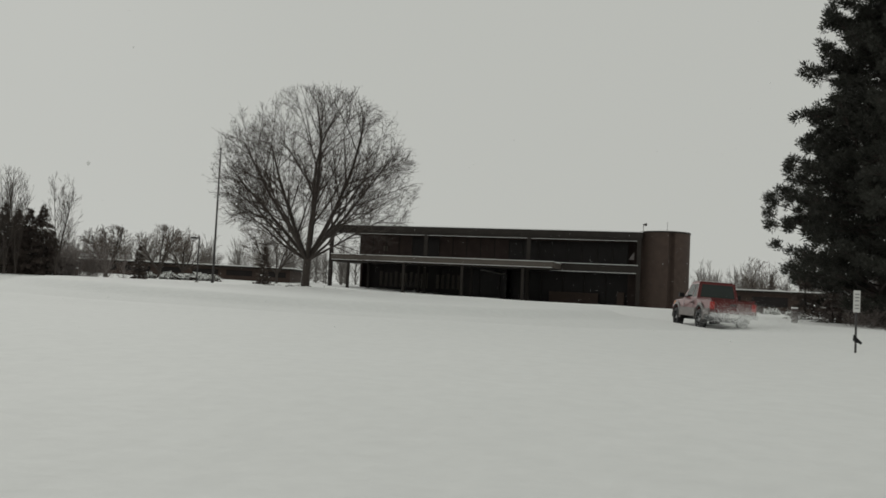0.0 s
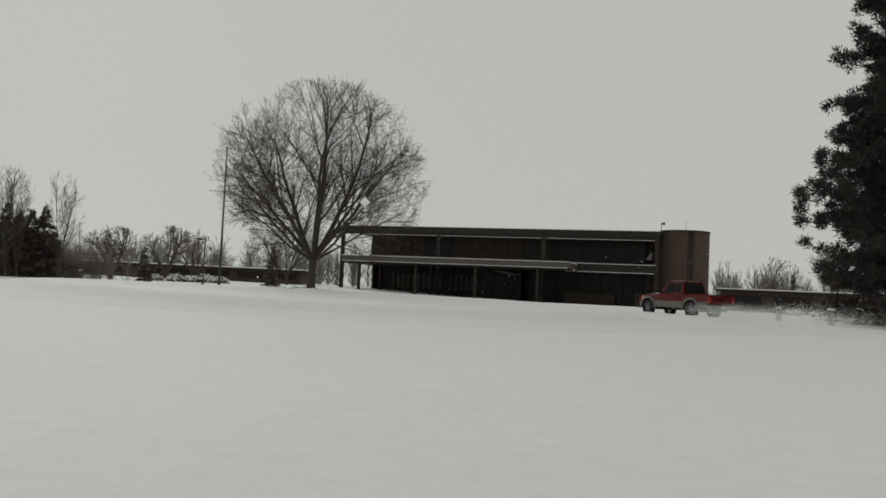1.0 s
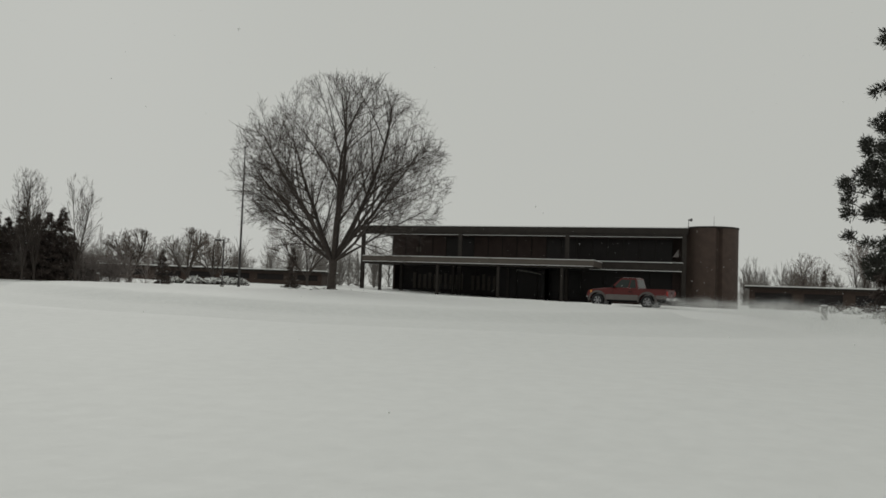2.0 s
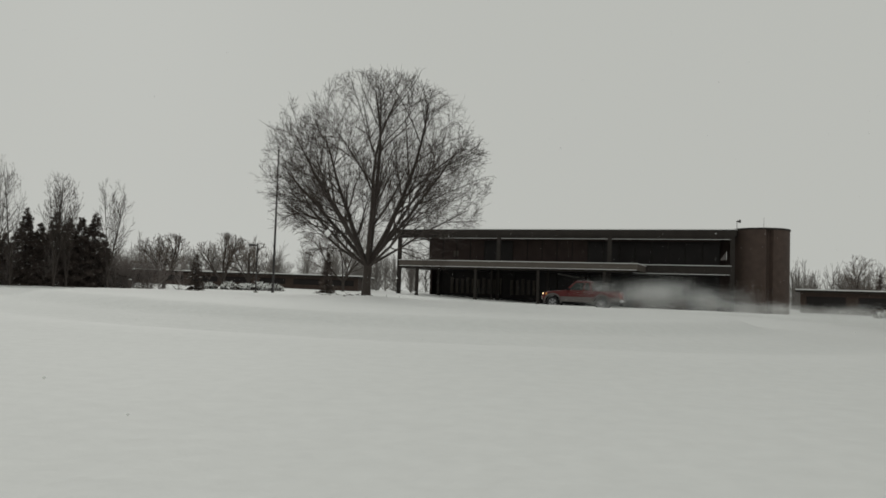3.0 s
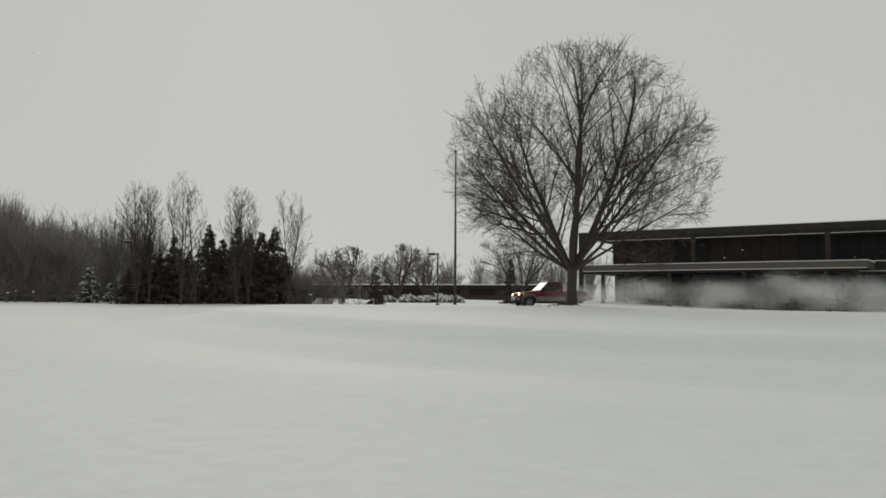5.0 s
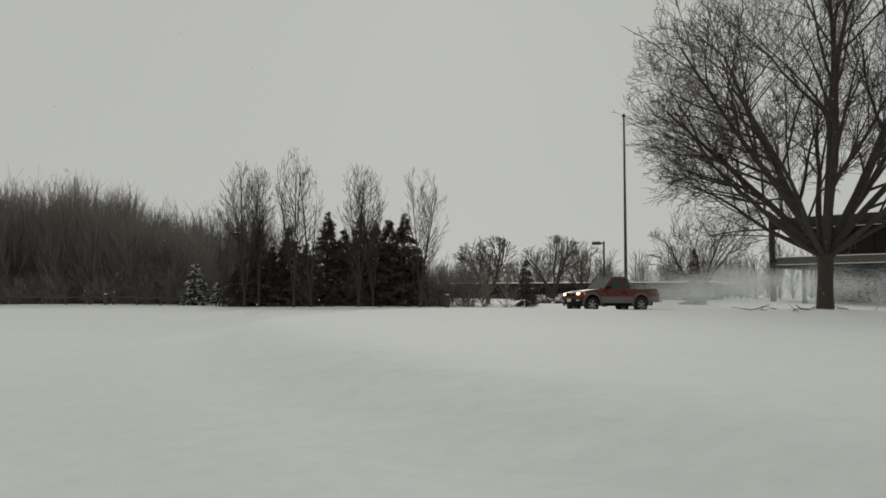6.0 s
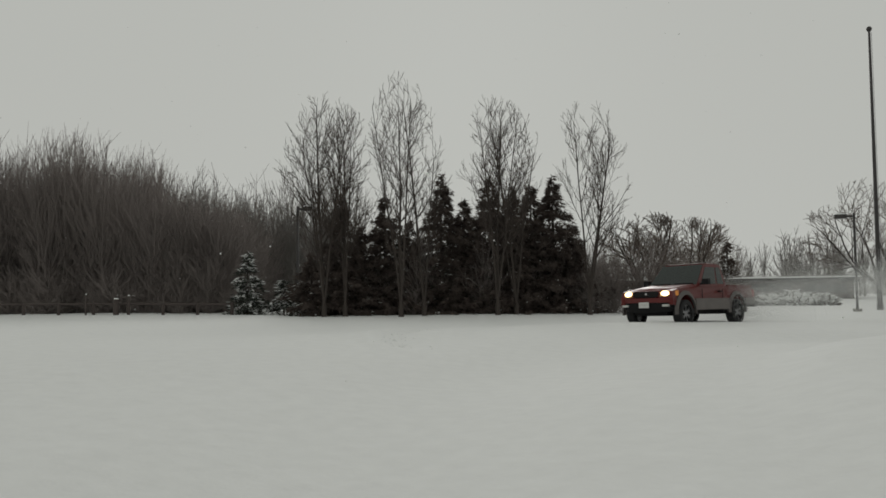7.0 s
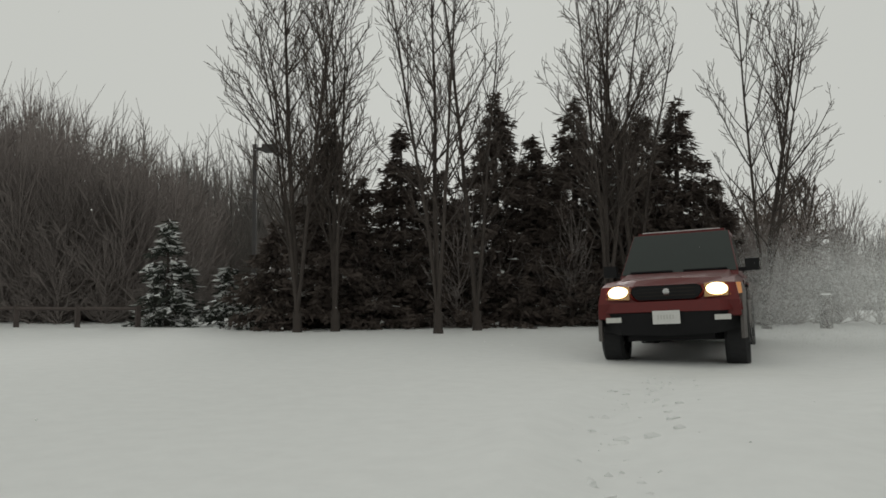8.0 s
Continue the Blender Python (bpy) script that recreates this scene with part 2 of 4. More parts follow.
# ---- office building ----
def build_office():
    b = thing("office_building", pose(0, 0, 0), "two-storey dark bronze steel and glass office with flat roof", "building")
    # roof slab with fascia and a thin lip of snow
    boxes("roof", [(-0.25, 42.6, -0.3, 26, 7.95, 8.66)], STEEL, b, "dark steel fascia of a flat roof", 0.03)
    boxes("roof_snow", [(-0.3, 42.6, -0.35, 26.1, 8.66, 8.74)], SNOWCAP, b, "thin snow on the roof edge", 0.02)
    boxes("roof_lip", [(0.3, 42.4, -0.16, -0.02, 7.52, 7.95)], STEEL, b)
    boxes("lip_snow", [(1.2, 42.3, -0.24, -0.16, 7.51, 7.545)], SNOWCAP, b, "thin line of snow on the roof beam")
    boxes("soffit", [(0, 42.4, 0, 25.8, 7.86, 7.946)], SOFFIT, b)
    for x in (0.0, 14.0, 28.15, 42.2):
        bm = bmesh.new()
        box(bm, x - 0.2, x + 0.2, -0.2, 0.2, -1.6, 7.95)
        box(bm, x - 0.26, x + 0.26, -0.26, -0.205, -1.6, 7.95)
        part("column", bm, STEEL, b)
    # upper floor slab and beam
    boxes("floor_beam", [(0.2, 42.2, -0.18, 0.15, 3.45, 4.45)], STEEL, b)
    boxes("beam_snow", [(31, 42.1, -0.30, -0.12, 4.45, 4.51), (31, 42.1, -0.24, -0.12, 3.42, 3.47)], SNOWCAP, b, "snow lines along the floor beam")
    boxes("upper_floor", [(0.2, 42.2, 0.15, 25.6, 3.5, 3.9)], SOFFIT, b)
    # recessed upper wall: tall panels divided by mullions
    xs = np.linspace(2.6, 40.6, 20)
    boxes("back_wall", [(2.6, 40.6, 4.25, 4.5, 3.9, 7.86), (2.6, 2.85, 4.5, 25, -1.6, 7.86), (2.6, 40.6, 24.8, 25, -1.6, 7.86), (40.3, 40.55, 8, 25, -1.6, 7.86)], PANEL, b)
    for i in range(len(xs) - 1):
        glass = i >= 11 or i in (4, 5)
        boxes("window_pane" if glass else "wall_panel", [(xs[i] + 0.05, xs[i + 1] - 0.05, 4.12, 4.2, 4.05, 7.55)], GLASS if glass else PANEL, b)
    for x in xs:
        boxes("mullion", [(x - 0.05, x + 0.05, 4.06, 4.25, 3.9, 7.86)], STEEL, b)
    boxes("end_wall", [(40.62, 43.0, 5.0, 5.3, -1.6, 5.4), (40.62, 43.0, 5.0, 5.3, 6.5, 7.86), (41.35, 43.0, 5.0, 5.3, 5.4, 6.5)], PANEL, b)
    bm = bmesh.new()
    hull(bm, [(40.62, 5.05, 6.5), (41.36, 5.05, 6.5), (40.62, 5.05, 5.42)], [(40.62, 5.25, 6.5), (41.36, 5.25, 6.5), (40.62, 5.25, 5.42)])
    part("wall_gusset", bm, PANEL, b)
    boxes("curtain", [(6.2, 6.5, 4.06, 4.1, 5.4, 6.1), (6.62, 6.9, 4.06, 4.1, 5.4, 6.1)], BLIND, b, "pale items behind the upper glass")
    # ground floor: dark glazing with blinds, a low brick wall and an entrance
    boxes("ground_glazing", [(2.6, 24.0, 6.4, 6.5, -1.6, 3.5), (28.8, 40.6, 6.4, 6.5, -1.6, 3.5), (24.0, 28.8, 9.0, 9.1, -1.6, 3.5)], GLASS, b)
    for i in range(15):
        x = 5.0 + i * 0.78 + (0.9 if i > 9 else 0)
        boxes("blind", [(x, x + 0.42, 6.3, 6.36, 0.35, 2.35 + 0.2 * (i % 3 == 0))], BLIND, b)
    for x in np.linspace(2.6, 40.6, 14):
        boxes("ground_mullion", [(x - 0.05, x + 0.05, 6.26, 6.4, -1.6, 3.5)], STEEL, b)
    boxes("low_wall", [(30.2, 36.8, 5.2, 5.5, -1.6, 0.75)], BRICK, b, "low brick wall under the windows")
    boxes("brick_pier", [(39.4, 40.3, 3.6, 4.0, -1.6, 1.0)], BRICK, b)
    boxes("bench_rail", [(10.4, 13.2, 2.0, 2.1, 0.9, 1.0), (10.4, 13.2, 2.0, 2.1, 0.5, 0.6), (10.5, 10.6, 1.95, 2.15, -1.2, 1.0), (13.0, 13.1, 1.95, 2.15, -1.2, 1.0)], POLE, b)
    # angled pale slab under the canopy
    bm = bmesh.new()
    hull(bm, [(21.2, 2.2, 3.25), (24.4, 2.2, 2.75), (24.4, 2.2, 2.65), (21.2, 2.2, 3.15)], [(21.2, 3.6, 3.35), (24.4, 3.6, 2.85), (24.4, 3.6, 2.75), (21.2, 3.6, 3.25)])
    part("pale_slab", bm, CONCRETE, b, "pale sloping slab under the canopy")
    # stair tower: brick drum with a recessed joint
    tw = thing("stair_tower", pose(45.2, 3.2, 0), "rounded brown brick stair tower beside the office", "tower")
    bm = bmesh.new()
    ring = []
    for i in range(72):
        a = 2 * math.pi * i / 72
        g = abs((math.degrees(a) - 287 + 180) % 360 - 180) < 7
        r = 3.15 - (0.5 if g else 0)
        ring.append((r * math.cos(a), r * math.sin(a)))
    hull(bm, [(x, y, -1.8) for x, y in ring], [(x, y, 8.75) for x, y in ring])
    part("drum", bm, BRICK, tw, "brown brick drum")
    bm = bmesh.new()
    cyl(bm, (0, 0, 8.75), (0, 0, 8.95), 3.22, 3.22, 64)
    part("coping", bm, STEEL, tw)
    bm = bmesh.new()
    cyl(bm, (0, 0, 8.95), (0, 0, 9.0), 3.15, 3.0, 48)
    part("tower_snow", bm, SNOWCAP, tw, "thin snow on the tower top")
    bm = bmesh.new()
    cyl(bm, (0.3, -1, 8.95), (0.3, -1, 10.3), 0.025, 0.015, 6)
    part("aerial", bm, POLE, tw)
    # roof loudspeaker on a bracket
    hn = thing("roof_horn", pose(42.6, 0.6, 8.7), "grey horn and bracket on the roof edge", "roof fixture")
    bm = bmesh.new()
    cyl(bm, (0, 0, 0), (0, 0, 1.0), 0.035, 0.03, 8)
    part("bracket", bm, POLE, hn)
    bm = bmesh.new()
    cyl(bm, (-0.05, -0.1, 1.0), (0.35, -0.35, 1.0), 0.06, 0.2, 12)
    part("horn", bm, POLE, hn)


def build_canopy():
    c = thing("entrance_canopy", pose(0, 0, 0), "long bronze entrance canopy on steel posts with snow edges", "canopy")
    boxes("canopy_fascia", [(3.3, 32.5, -7.25, -7.05, 3.55, 4.25)], BRONZE, c, "lighter bronze fascia band", 0.02)
    boxes("canopy_end", [(3.3, 3.5, -7.05, -0.3, 3.55, 4.25)], BRONZE, c)
    boxes("canopy_end", [(32.3, 32.5, -7.05, -0.3, 3.55, 4.25)], BRONZE, c)
    boxes("canopy_roof", [(3.5, 32.3, -7.05, -0.3, 3.75, 4.15)], SOFFIT, c)
    boxes("canopy_snow", [(3.25, 32.55, -7.3, -0.3, 4.25, 4.31)], SNOWCAP, c, "snow lying on the canopy", 0.02)
    boxes("ledge_snow", [(3.4, 32.4, -7.34, -7.24, 3.53, 3.58)], SNOWCAP, c, "thin snow line along the fascia foot")
    boxes("lower_beam", [(3.5, 32.3, -7.0, -6.8, 3.3, 3.55)], STEEL, c)
    for y, xs in ((-6.9, (5.65, 13.35, 21.1, 28.8)), (-0.6, (6.0, 13.3, 20.7, 28.2))):
        for x in xs:
            bm = bmesh.new()
            box(bm, x - 0.16, x + 0.16, y - 0.16, y + 0.16, gz(x, y) - 0.2, 3.6)
            box(bm, x - 0.2, x + 0.2, y - 0.2, y + 0.2, gz(x, y) - 0.2, gz(x, y) + 0.12)
            part("post", bm, STEEL, c)


build_office()
build_canopy()


# ---- trees ----
def reach(p, d, centre, radii):
    """How far from p along d the crown's ellipsoid ends."""
    q, e = (p - centre) / radii, d / radii
    a, b, c = e @ e, 2 * q @ e, q @ q - 1
    disc = b * b - 4 * a * c
    return max((-b + math.sqrt(disc)) / (2 * a), 0.0) if disc > 0 else 0.0


def turn_away(d, angle, rng):
    s = np.cross(d, rng.normal(size=3))
    s /= max(np.linalg.norm(s), 1e-6)
    return d * math.cos(angle) + s * math.sin(angle)


def grow(segs, p, d, length, r, level, spec, rng):
    """One bending branch and, from it, the next order of branches."""
    kids, angle, share, rise, wob = spec["kids"], spec["angle"], spec["share"], spec["rise"], spec["wob"]
    n = (9, 7, 5, 4, 3, 2)[min(level, 5)]
    step = length / n
    tip = max(r * 0.25, spec["fine"])
    nodes = []
    for i in range(n):
        d = d + rng.normal(size=3) * wob * (1.0 if level else spec.get("calm", 1.0)) + np.array([0, 0, rise[min(level, len(rise) - 1)]])
        d /= np.linalg.norm(d)
        q = p + d * step
        ra = r + (tip - r) * i / n
        segs[min(level, 2)].append((*p, *q, ra, max(r + (tip - r) * (i + 1) / n, spec["fine"])))
        p = q
        nodes.append((p.copy(), d.copy(), max(r + (tip - r) * (i + 1) / n, spec["fine"])))
    if level >= len(kids):
        return
    m = kids[level]
    for k in range(m):
        f = 0.18 + 0.82 * (k + rng.uniform(0.1, 0.9)) / m
        p0, d0, r0 = nodes[min(int(f * n), n - 1)]
        e = turn_away(d0, radians(angle[min(level, len(angle) - 1)]) * rng.uniform(0.7, 1.25), rng)
        L = min(reach(p0, e, spec["centre"], spec["radii"]) * rng.uniform(*spec.get("ragged", (0.55, 1.1))) + (0.25 if "ragged" in spec else 0.0) * rng.random(), length * share * rng.uniform(0.7, 1.2))
        if L > 0.12:
            grow(segs, p0, e, L, max(r0 * 0.56, spec["fine"]), level + 1, spec, rng)


def bare_tree(name, x, y, label, spec, limbs, trunk, seed, mats=(BARK, TWIG), category="tree", group="", sides=(10, 5, 3)):
    rng = np.random.default_rng(seed)
    t = thing(name, pose(x, y, gz(x, y) - 0.08), label, category, group)
    segs = [[], [], []]
    h, r, lean = trunk
    bm_segs, p = [], np.zeros(3)
    for i in range(6):
        q = np.array([lean * h * ((i + 1) / 6) ** 1.5, 0, h * (i + 1) / 6])
        flare = (1.45, 1.12, 1.0, 0.96, 0.94, 0.97, 1.0)
        bm_segs.append((*p, *q, r * flare[i], r * flare[i + 1]))
        p = q
    for az, el, length, rr in limbs:
        d = np.array([math.cos(radians(az)) * math.cos(radians(el)), math.sin(radians(az)) * math.cos(radians(el)), math.sin(radians(el))])
        p0 = p - np.array([0, 0, rng.uniform(0, 0.35) * h * 0.3])
        L = min(length, reach(p0, d, spec["centre"], spec["radii"])) * rng.uniform(0.84, 1.0)
        grow(segs, p0, d, L, rr, 0, spec, rng)
        part("limb", chain("limb", segs[0], sides[0]), mats[0], t, smooth=True)
        segs[0] = []
    part("trunk", chain("trunk", bm_segs, sides[0]), mats[0], t, smooth=True)
    if segs[1]:
        tagged(part("branchwork", tubes("branchwork", segs[1], sides[1]), mats[0], t, smooth=True), kind="stuff")
    if segs[2]:
        tagged(part("twigwork", tubes("twigwork", segs[2], sides[2]), mats[1], t), kind="stuff")
    return t


def build_great_tree():
    spec = dict(kids=(12, 9, 6, 3), angle=(40, 40, 38, 36), share=0.46, rise=(0.012, 0.02, 0.035, 0.03), wob=0.055, fine=0.0058,
                centre=np.array([0.35, 0, 6.9]), radii=np.array([6.6, 6.5, 6.1]), ragged=(0.42, 1.32))
    # azimuth, elevation, length and thickness of the limbs that part at the fork
    limbs = [(95, 84, 11, 0.17), (15, 64, 11, 0.18), (165, 62, 10.5, 0.16), (185, 44, 9.5, 0.14), (350, 44, 9.5, 0.125), (240, 60, 10, 0.13), (300, 58, 10, 0.14),
             (60, 52, 9.5, 0.13), (120, 48, 9.5, 0.12), (215, 34, 8.5, 0.10), (330, 28, 8, 0.095), (178, 30, 8, 0.085), (5, 29, 7.8, 0.08), (140, 33, 8, 0.08), (270, 40, 8.5, 0.09)]
    bare_tree("tree", 24.35, -56.5, "large bare spreading deciduous tree with dark bark", spec, limbs, (2.1, 0.25, 0.03), 11)


def build_poplars():
    rows = [(-6.9, -58.7, 8.6, 2.1, 5, 21), (-6.5, -58.0, 8.2, 1.6, 3, 26), (-4.15, -57.2, 9.2, 1.5, 3, 22), (-4.3, -55.9, 8.7, 1.2, 2, 23),
            (-2.26, -54.0, 8.6, 1.7, 4, 24), (-2.33, -52.85, 8.5, 1.4, 3, 27), (-0.15, -51.07, 8.4, 1.9, 3, 25)]
    for x, y, h, w, stems, seed in rows:
        rng = np.random.default_rng(seed)
        spec = dict(kids=(24, 7, 4), angle=(40, 36, 32), share=0.30, rise=(0.02, 0.07, 0.06), wob=0.045, fine=0.0062, calm=0.4,
                    centre=np.array([0, 0, h * 0.53]), radii=np.array([w, w, h * 0.49]))
        limbs = [(rng.uniform(0, 360), rng.uniform(83, 88), h * 0.97, 0.065)] + [(360 * k / max(stems - 1, 1) + rng.uniform(-20, 20), rng.uniform(78, 85), h * rng.uniform(0.74, 0.95), 0.045) for k in range(stems - 1)]
        bare_tree("poplar", x, y, "tall slender bare poplar with upright stems", spec, limbs, (0.5, 0.10, 0.0), seed, (BARK, POPTWIG), group="row of poplars", sides=(7, 4, 3))


def evergreen(name, x, y, h, w, label, mat, seed, snow=0.0, full=1.0, category="tree", group="", bottom=0.04):
    rng = np.random.default_rng(seed)
    t = thing(name, pose(x, y, gz(x, y) - 0.05), label, category, group)
    part("trunk", tubes("trunk", [(0, 0, 0, 0, 0, h * 0.97, 0.028 * h, 0.01)], 6), BARK, t)
    pts, dirs, sp, sd = [], [], [], []
    whorls = int(h / 0.17)
    for i in range(whorls):
        f = bottom + (1 - bottom) * (i + rng.uniform(-0.9, 0.9)) / whorls
        f = min(max(f, 0.01), 0.985)
        R = w * (1 - f) ** 0.95 * rng.uniform(0.8, 1.15) + 0.04
        for k in range(8):
            a = rng.uniform(0, 2 * math.pi)
            L = R * rng.uniform(0.5, 1.2)
            f0 = f
            f = min(f0 + rng.uniform(-0.03, 0.03), 0.99)
            n = max(int(L * 34 * full), 8)
            s = rng.uniform(0.12, 1, n) ** 0.8
            out = np.array([math.cos(a), math.sin(a), 0])
            side = np.array([-math.sin(a), math.cos(a), 0])
            q = out * (s * L)[:, None] + side * (rng.normal(size=n) * 0.16 * (1.1 - s) * L)[:, None]
            q[:, 2] = f * h - 0.28 * L * s ** 1.4 + 0.12 * L * s ** 4 + rng.normal(size=n) * 0.06
            dd = out * 0.8 + side * rng.normal(size=(n, 1)) * 0.7 + np.array([0, 0, -0.25]) + rng.normal(size=(n, 3)) * 0.3
            f = f0
            pts.append(q), dirs.append(dd)
            if snow:
                pick = rng.random(n) < snow
                sp.append(q[pick] + np.array([0, 0, 0.035])), sd.append(dd[pick] * np.array([1, 1, 0.2]))
    tagged(part("needles", blades("needles", np.concatenate(pts), np.concatenate(dirs), 0.20, 0.062, rng), mat, t), kind="stuff")
    if snow:
        tagged(part("snow", blades("snow", np.concatenate(sp), np.concatenate(sd), 0.22, 0.11, rng), SNOWCAP, t, "snow caught on the boughs"), kind="stuff")
    return t


def build_evergreens():
    g = "spruces behind the poplars"
    rows = [(-7.77, -57.21, 4.8, 1.60, 31), (-7.4, -55.31, 5.05, 1.92, 32), (-5.75, -53.65, 5.85, 2.18, 33), (-5.38, -52.68, 4.8, 2.05, 34), (-4.52, -52.02, 5.75, 2.24, 35),
            (-3.77, -51.5, 5.3, 2.18, 36), (-3.39, -50.67, 5.45, 2.30, 37), (-2.91, -49.81, 5.8, 2.18, 38), (-7.64, -56.38, 3.6, 1.92, 41), (-6.9, -54.4, 3.9, 2.18, 42), (-6.3, -55.0, 3.0, 1.66, 43),
            (-5.0, -53.2, 3.6, 2.05, 44), (-2.1, -49.5, 3.9, 1.79, 45), (-8.5, -58.2, 2.6, 1.54, 46), (-3.2, -52.0, 3.4, 1.79, 47)]
    for x, y, h, w, s in rows:
        evergreen("spruce", x, y, h, w, "dark brown-green spruce in a dense screen", SPRUCE, s, 0.006, 2.3, group=g)
    evergreen("spruce", -10.9, -59.7, 2.75, 1.05, "small spruce with snow on its boughs", GREENER, 51, 0.22, 1.3)
    evergreen("spruce", -9.9, -58.6, 1.6, 0.95, "low snowy spruce at the foot of the screen", GREENER, 52, 0.3, 1.3)
    evergreen("spruce", -9.0, -58.4, 1.4, 0.9, "low snowy spruce at the foot of the screen", GREENER, 53, 0.3, 1.3)
    evergreen("conifer_shrub", 1.5, -43.2, 3.1, 0.95, "clipped dark conical evergreen shrub", SPRUCE, 54, 0.01, 1.4)
    evergreen("conifer_shrub", 6.4, -30.0, 4.2, 1.0, "clipped dark conical evergreen shrub", SPRUCE, 55, 0.01, 1.4)
    evergreen("conifer_shrub", 60.5, 26.0, 6.0, 1.6, "narrow dark evergreen behind the drive", SPRUCE, 56, 0.0, 0.7)


def pine(x, y, h, w, seed):
    rng = np.random.default_rng(seed)
    t = thing("pine", pose(x, y, gz(x, y) - 0.1), "tall dark pine with layered needle tufts", "tree", "pines beside the drive")
    segs = [(0, 0, 0, 0.1, 0, h * 0.5, 0.26, 0.17), (0.1, 0, h * 0.5, 0, 0, h, 0.17, 0.03)]
    pts, dirs = [], []
    n = int(h * 9.5)
    for i in range(n):
        f = 0.06 + 0.94 * (i + rng.uniform(0, 1)) / n
        R = w * (0.55 + 0.45 * min(f / 0.22, 1)) * (1 - f) ** 0.45 * rng.uniform(0.55, 1.12) + 0.3
        a = rng.uniform(0, 2 * math.pi)
        out, side = np.array([math.cos(a), math.sin(a), 0]), np.array([-math.sin(a), math.cos(a), 0])
        p, d = np.array([0, 0, f * h]), out + np.array([0, 0, rng.uniform(-0.1, 0.35)])
        k = 5
        for j in range(k):
            d = d + rng.normal(size=3) * 0.1 + np.array([0, 0, 0.05])
            d /= np.linalg.norm(d)
            q = p + d * R / k
            segs.append((*p, *q, 0.055 * (1 - j / k) + 0.012, 0.055 * (1 - (j + 1) / k) + 0.012))
            p = q
            if j >= 1:
                for c in range(5 if j > 2 else 4):
                    e = d + side * rng.normal() * 0.9 + np.array([0, 0, rng.uniform(-0.15, 0.5)])
                    e /= np.linalg.norm(e)
                    o = p + e * rng.uniform(0.25, 0.75)
                    segs.append((*p, *o, 0.014, 0.008))
                    m = 64
                    u = rng.normal(size=(m, 3))
                    u /= np.linalg.norm(u, axis=1, keepdims=True)
                    pts.append(o + u * rng.uniform(0, 0.30, (m, 1))), dirs.append(u + e * 0.7 + np.array([0, 0, 0.25]))
    part("trunk", tubes("trunk", segs, 5), BARK, t)
    part("needles", blades("needles", np.concatenate(pts), np.concatenate(dirs), 0.15, 0.065, rng), NEEDLE, t)["kind"] = "stuff"


def build_pines():
    for r in ((56.2, -60.4, 15.8, 5.4, 61), (60.0, -57.0, 20.5, 6.6, 62), (59.0, -66.0, 19.5, 5.8, 63), (57.0, -52.0, 13.0, 5.0, 64), (64.5, -62.0, 19.0, 6.0, 65)):
        pine(*r)
    for x, y, h, w, s in ((54.6, -57.8, 1.6, 1.6, 66), (56.5, -62.4, 1.5, 1.7, 67), (53.9, -53.5, 2.8, 1.4, 68), (56.4, -59.0, 2.4, 2.0, 69), (58.6, -62.0, 2.2, 2.0, 70), (57.6, -55.6, 2.4, 2.0, 78), (60.6, -60.0, 2.6, 2.2, 79)):
        evergreen("juniper", x, y, h, w, "low dark evergreen shrub under the pines", SPRUCE, s, 0.01, category="shrub", group="shrubs under the pines")


def thicket(name, spots, label, mat, seed, fork=46, fine=0.014, thick=0.075):
    """Many slender bare trees far off, as one mass."""
    rng = np.random.default_rng(seed)
    segs = []
    for x, y, h, w in spots:
        z = gz(x, y) - 0.1
        top = np.array([x + rng.normal() * 0.25, y + rng.normal() * 0.25, z + h * 0.80])
        base = np.array([x, y, z])
        segs.append((*base, *(base + (top - base) * 0.6), thick, thick * 0.6))
        segs.append((*(base + (top - base) * 0.6), *top, thick * 0.6, fine))
        for k in range(fork):
            u = rng.normal(size=3)
            u /= np.linalg.norm(u)
            u *= rng.uniform(0, 1) ** 0.4
            rise = h * (0.50 if k % 3 else 0.36)
            tip = base + np.array([u[0] * w, u[1] * w, rise + u[2] * (h - rise) * (1 - 0.1 * rng.random())])
            if tip[2] < z + 0.2:
                continue
            root = base + (top - base) * max((tip[2] - z) / h - 0.24, 0.03)
            mid = root + (tip - root) * 0.55 + np.array([0, 0, -0.12 * w]) + rng.normal(size=3) * 0.08
            segs.append((*root, *mid, fine * 1.7, fine * 1.2)), segs.append((*mid, *tip, fine * 1.2, fine * 0.6))
            for c in range(3):
                e = (tip - mid) * 0.6 + rng.normal(size=3) * 0.22 * w
                e[2] = abs(e[2])
                q = mid + (tip - mid) * rng.uniform(0.1, 0.9)
                segs.append((*q, *(q + e * 0.7), fine * 0.9, fine * 0.5))
    ob = part(name, tubes(name, segs, 3), mat)
    tagged(ob, label, "woods", kind="stuff")


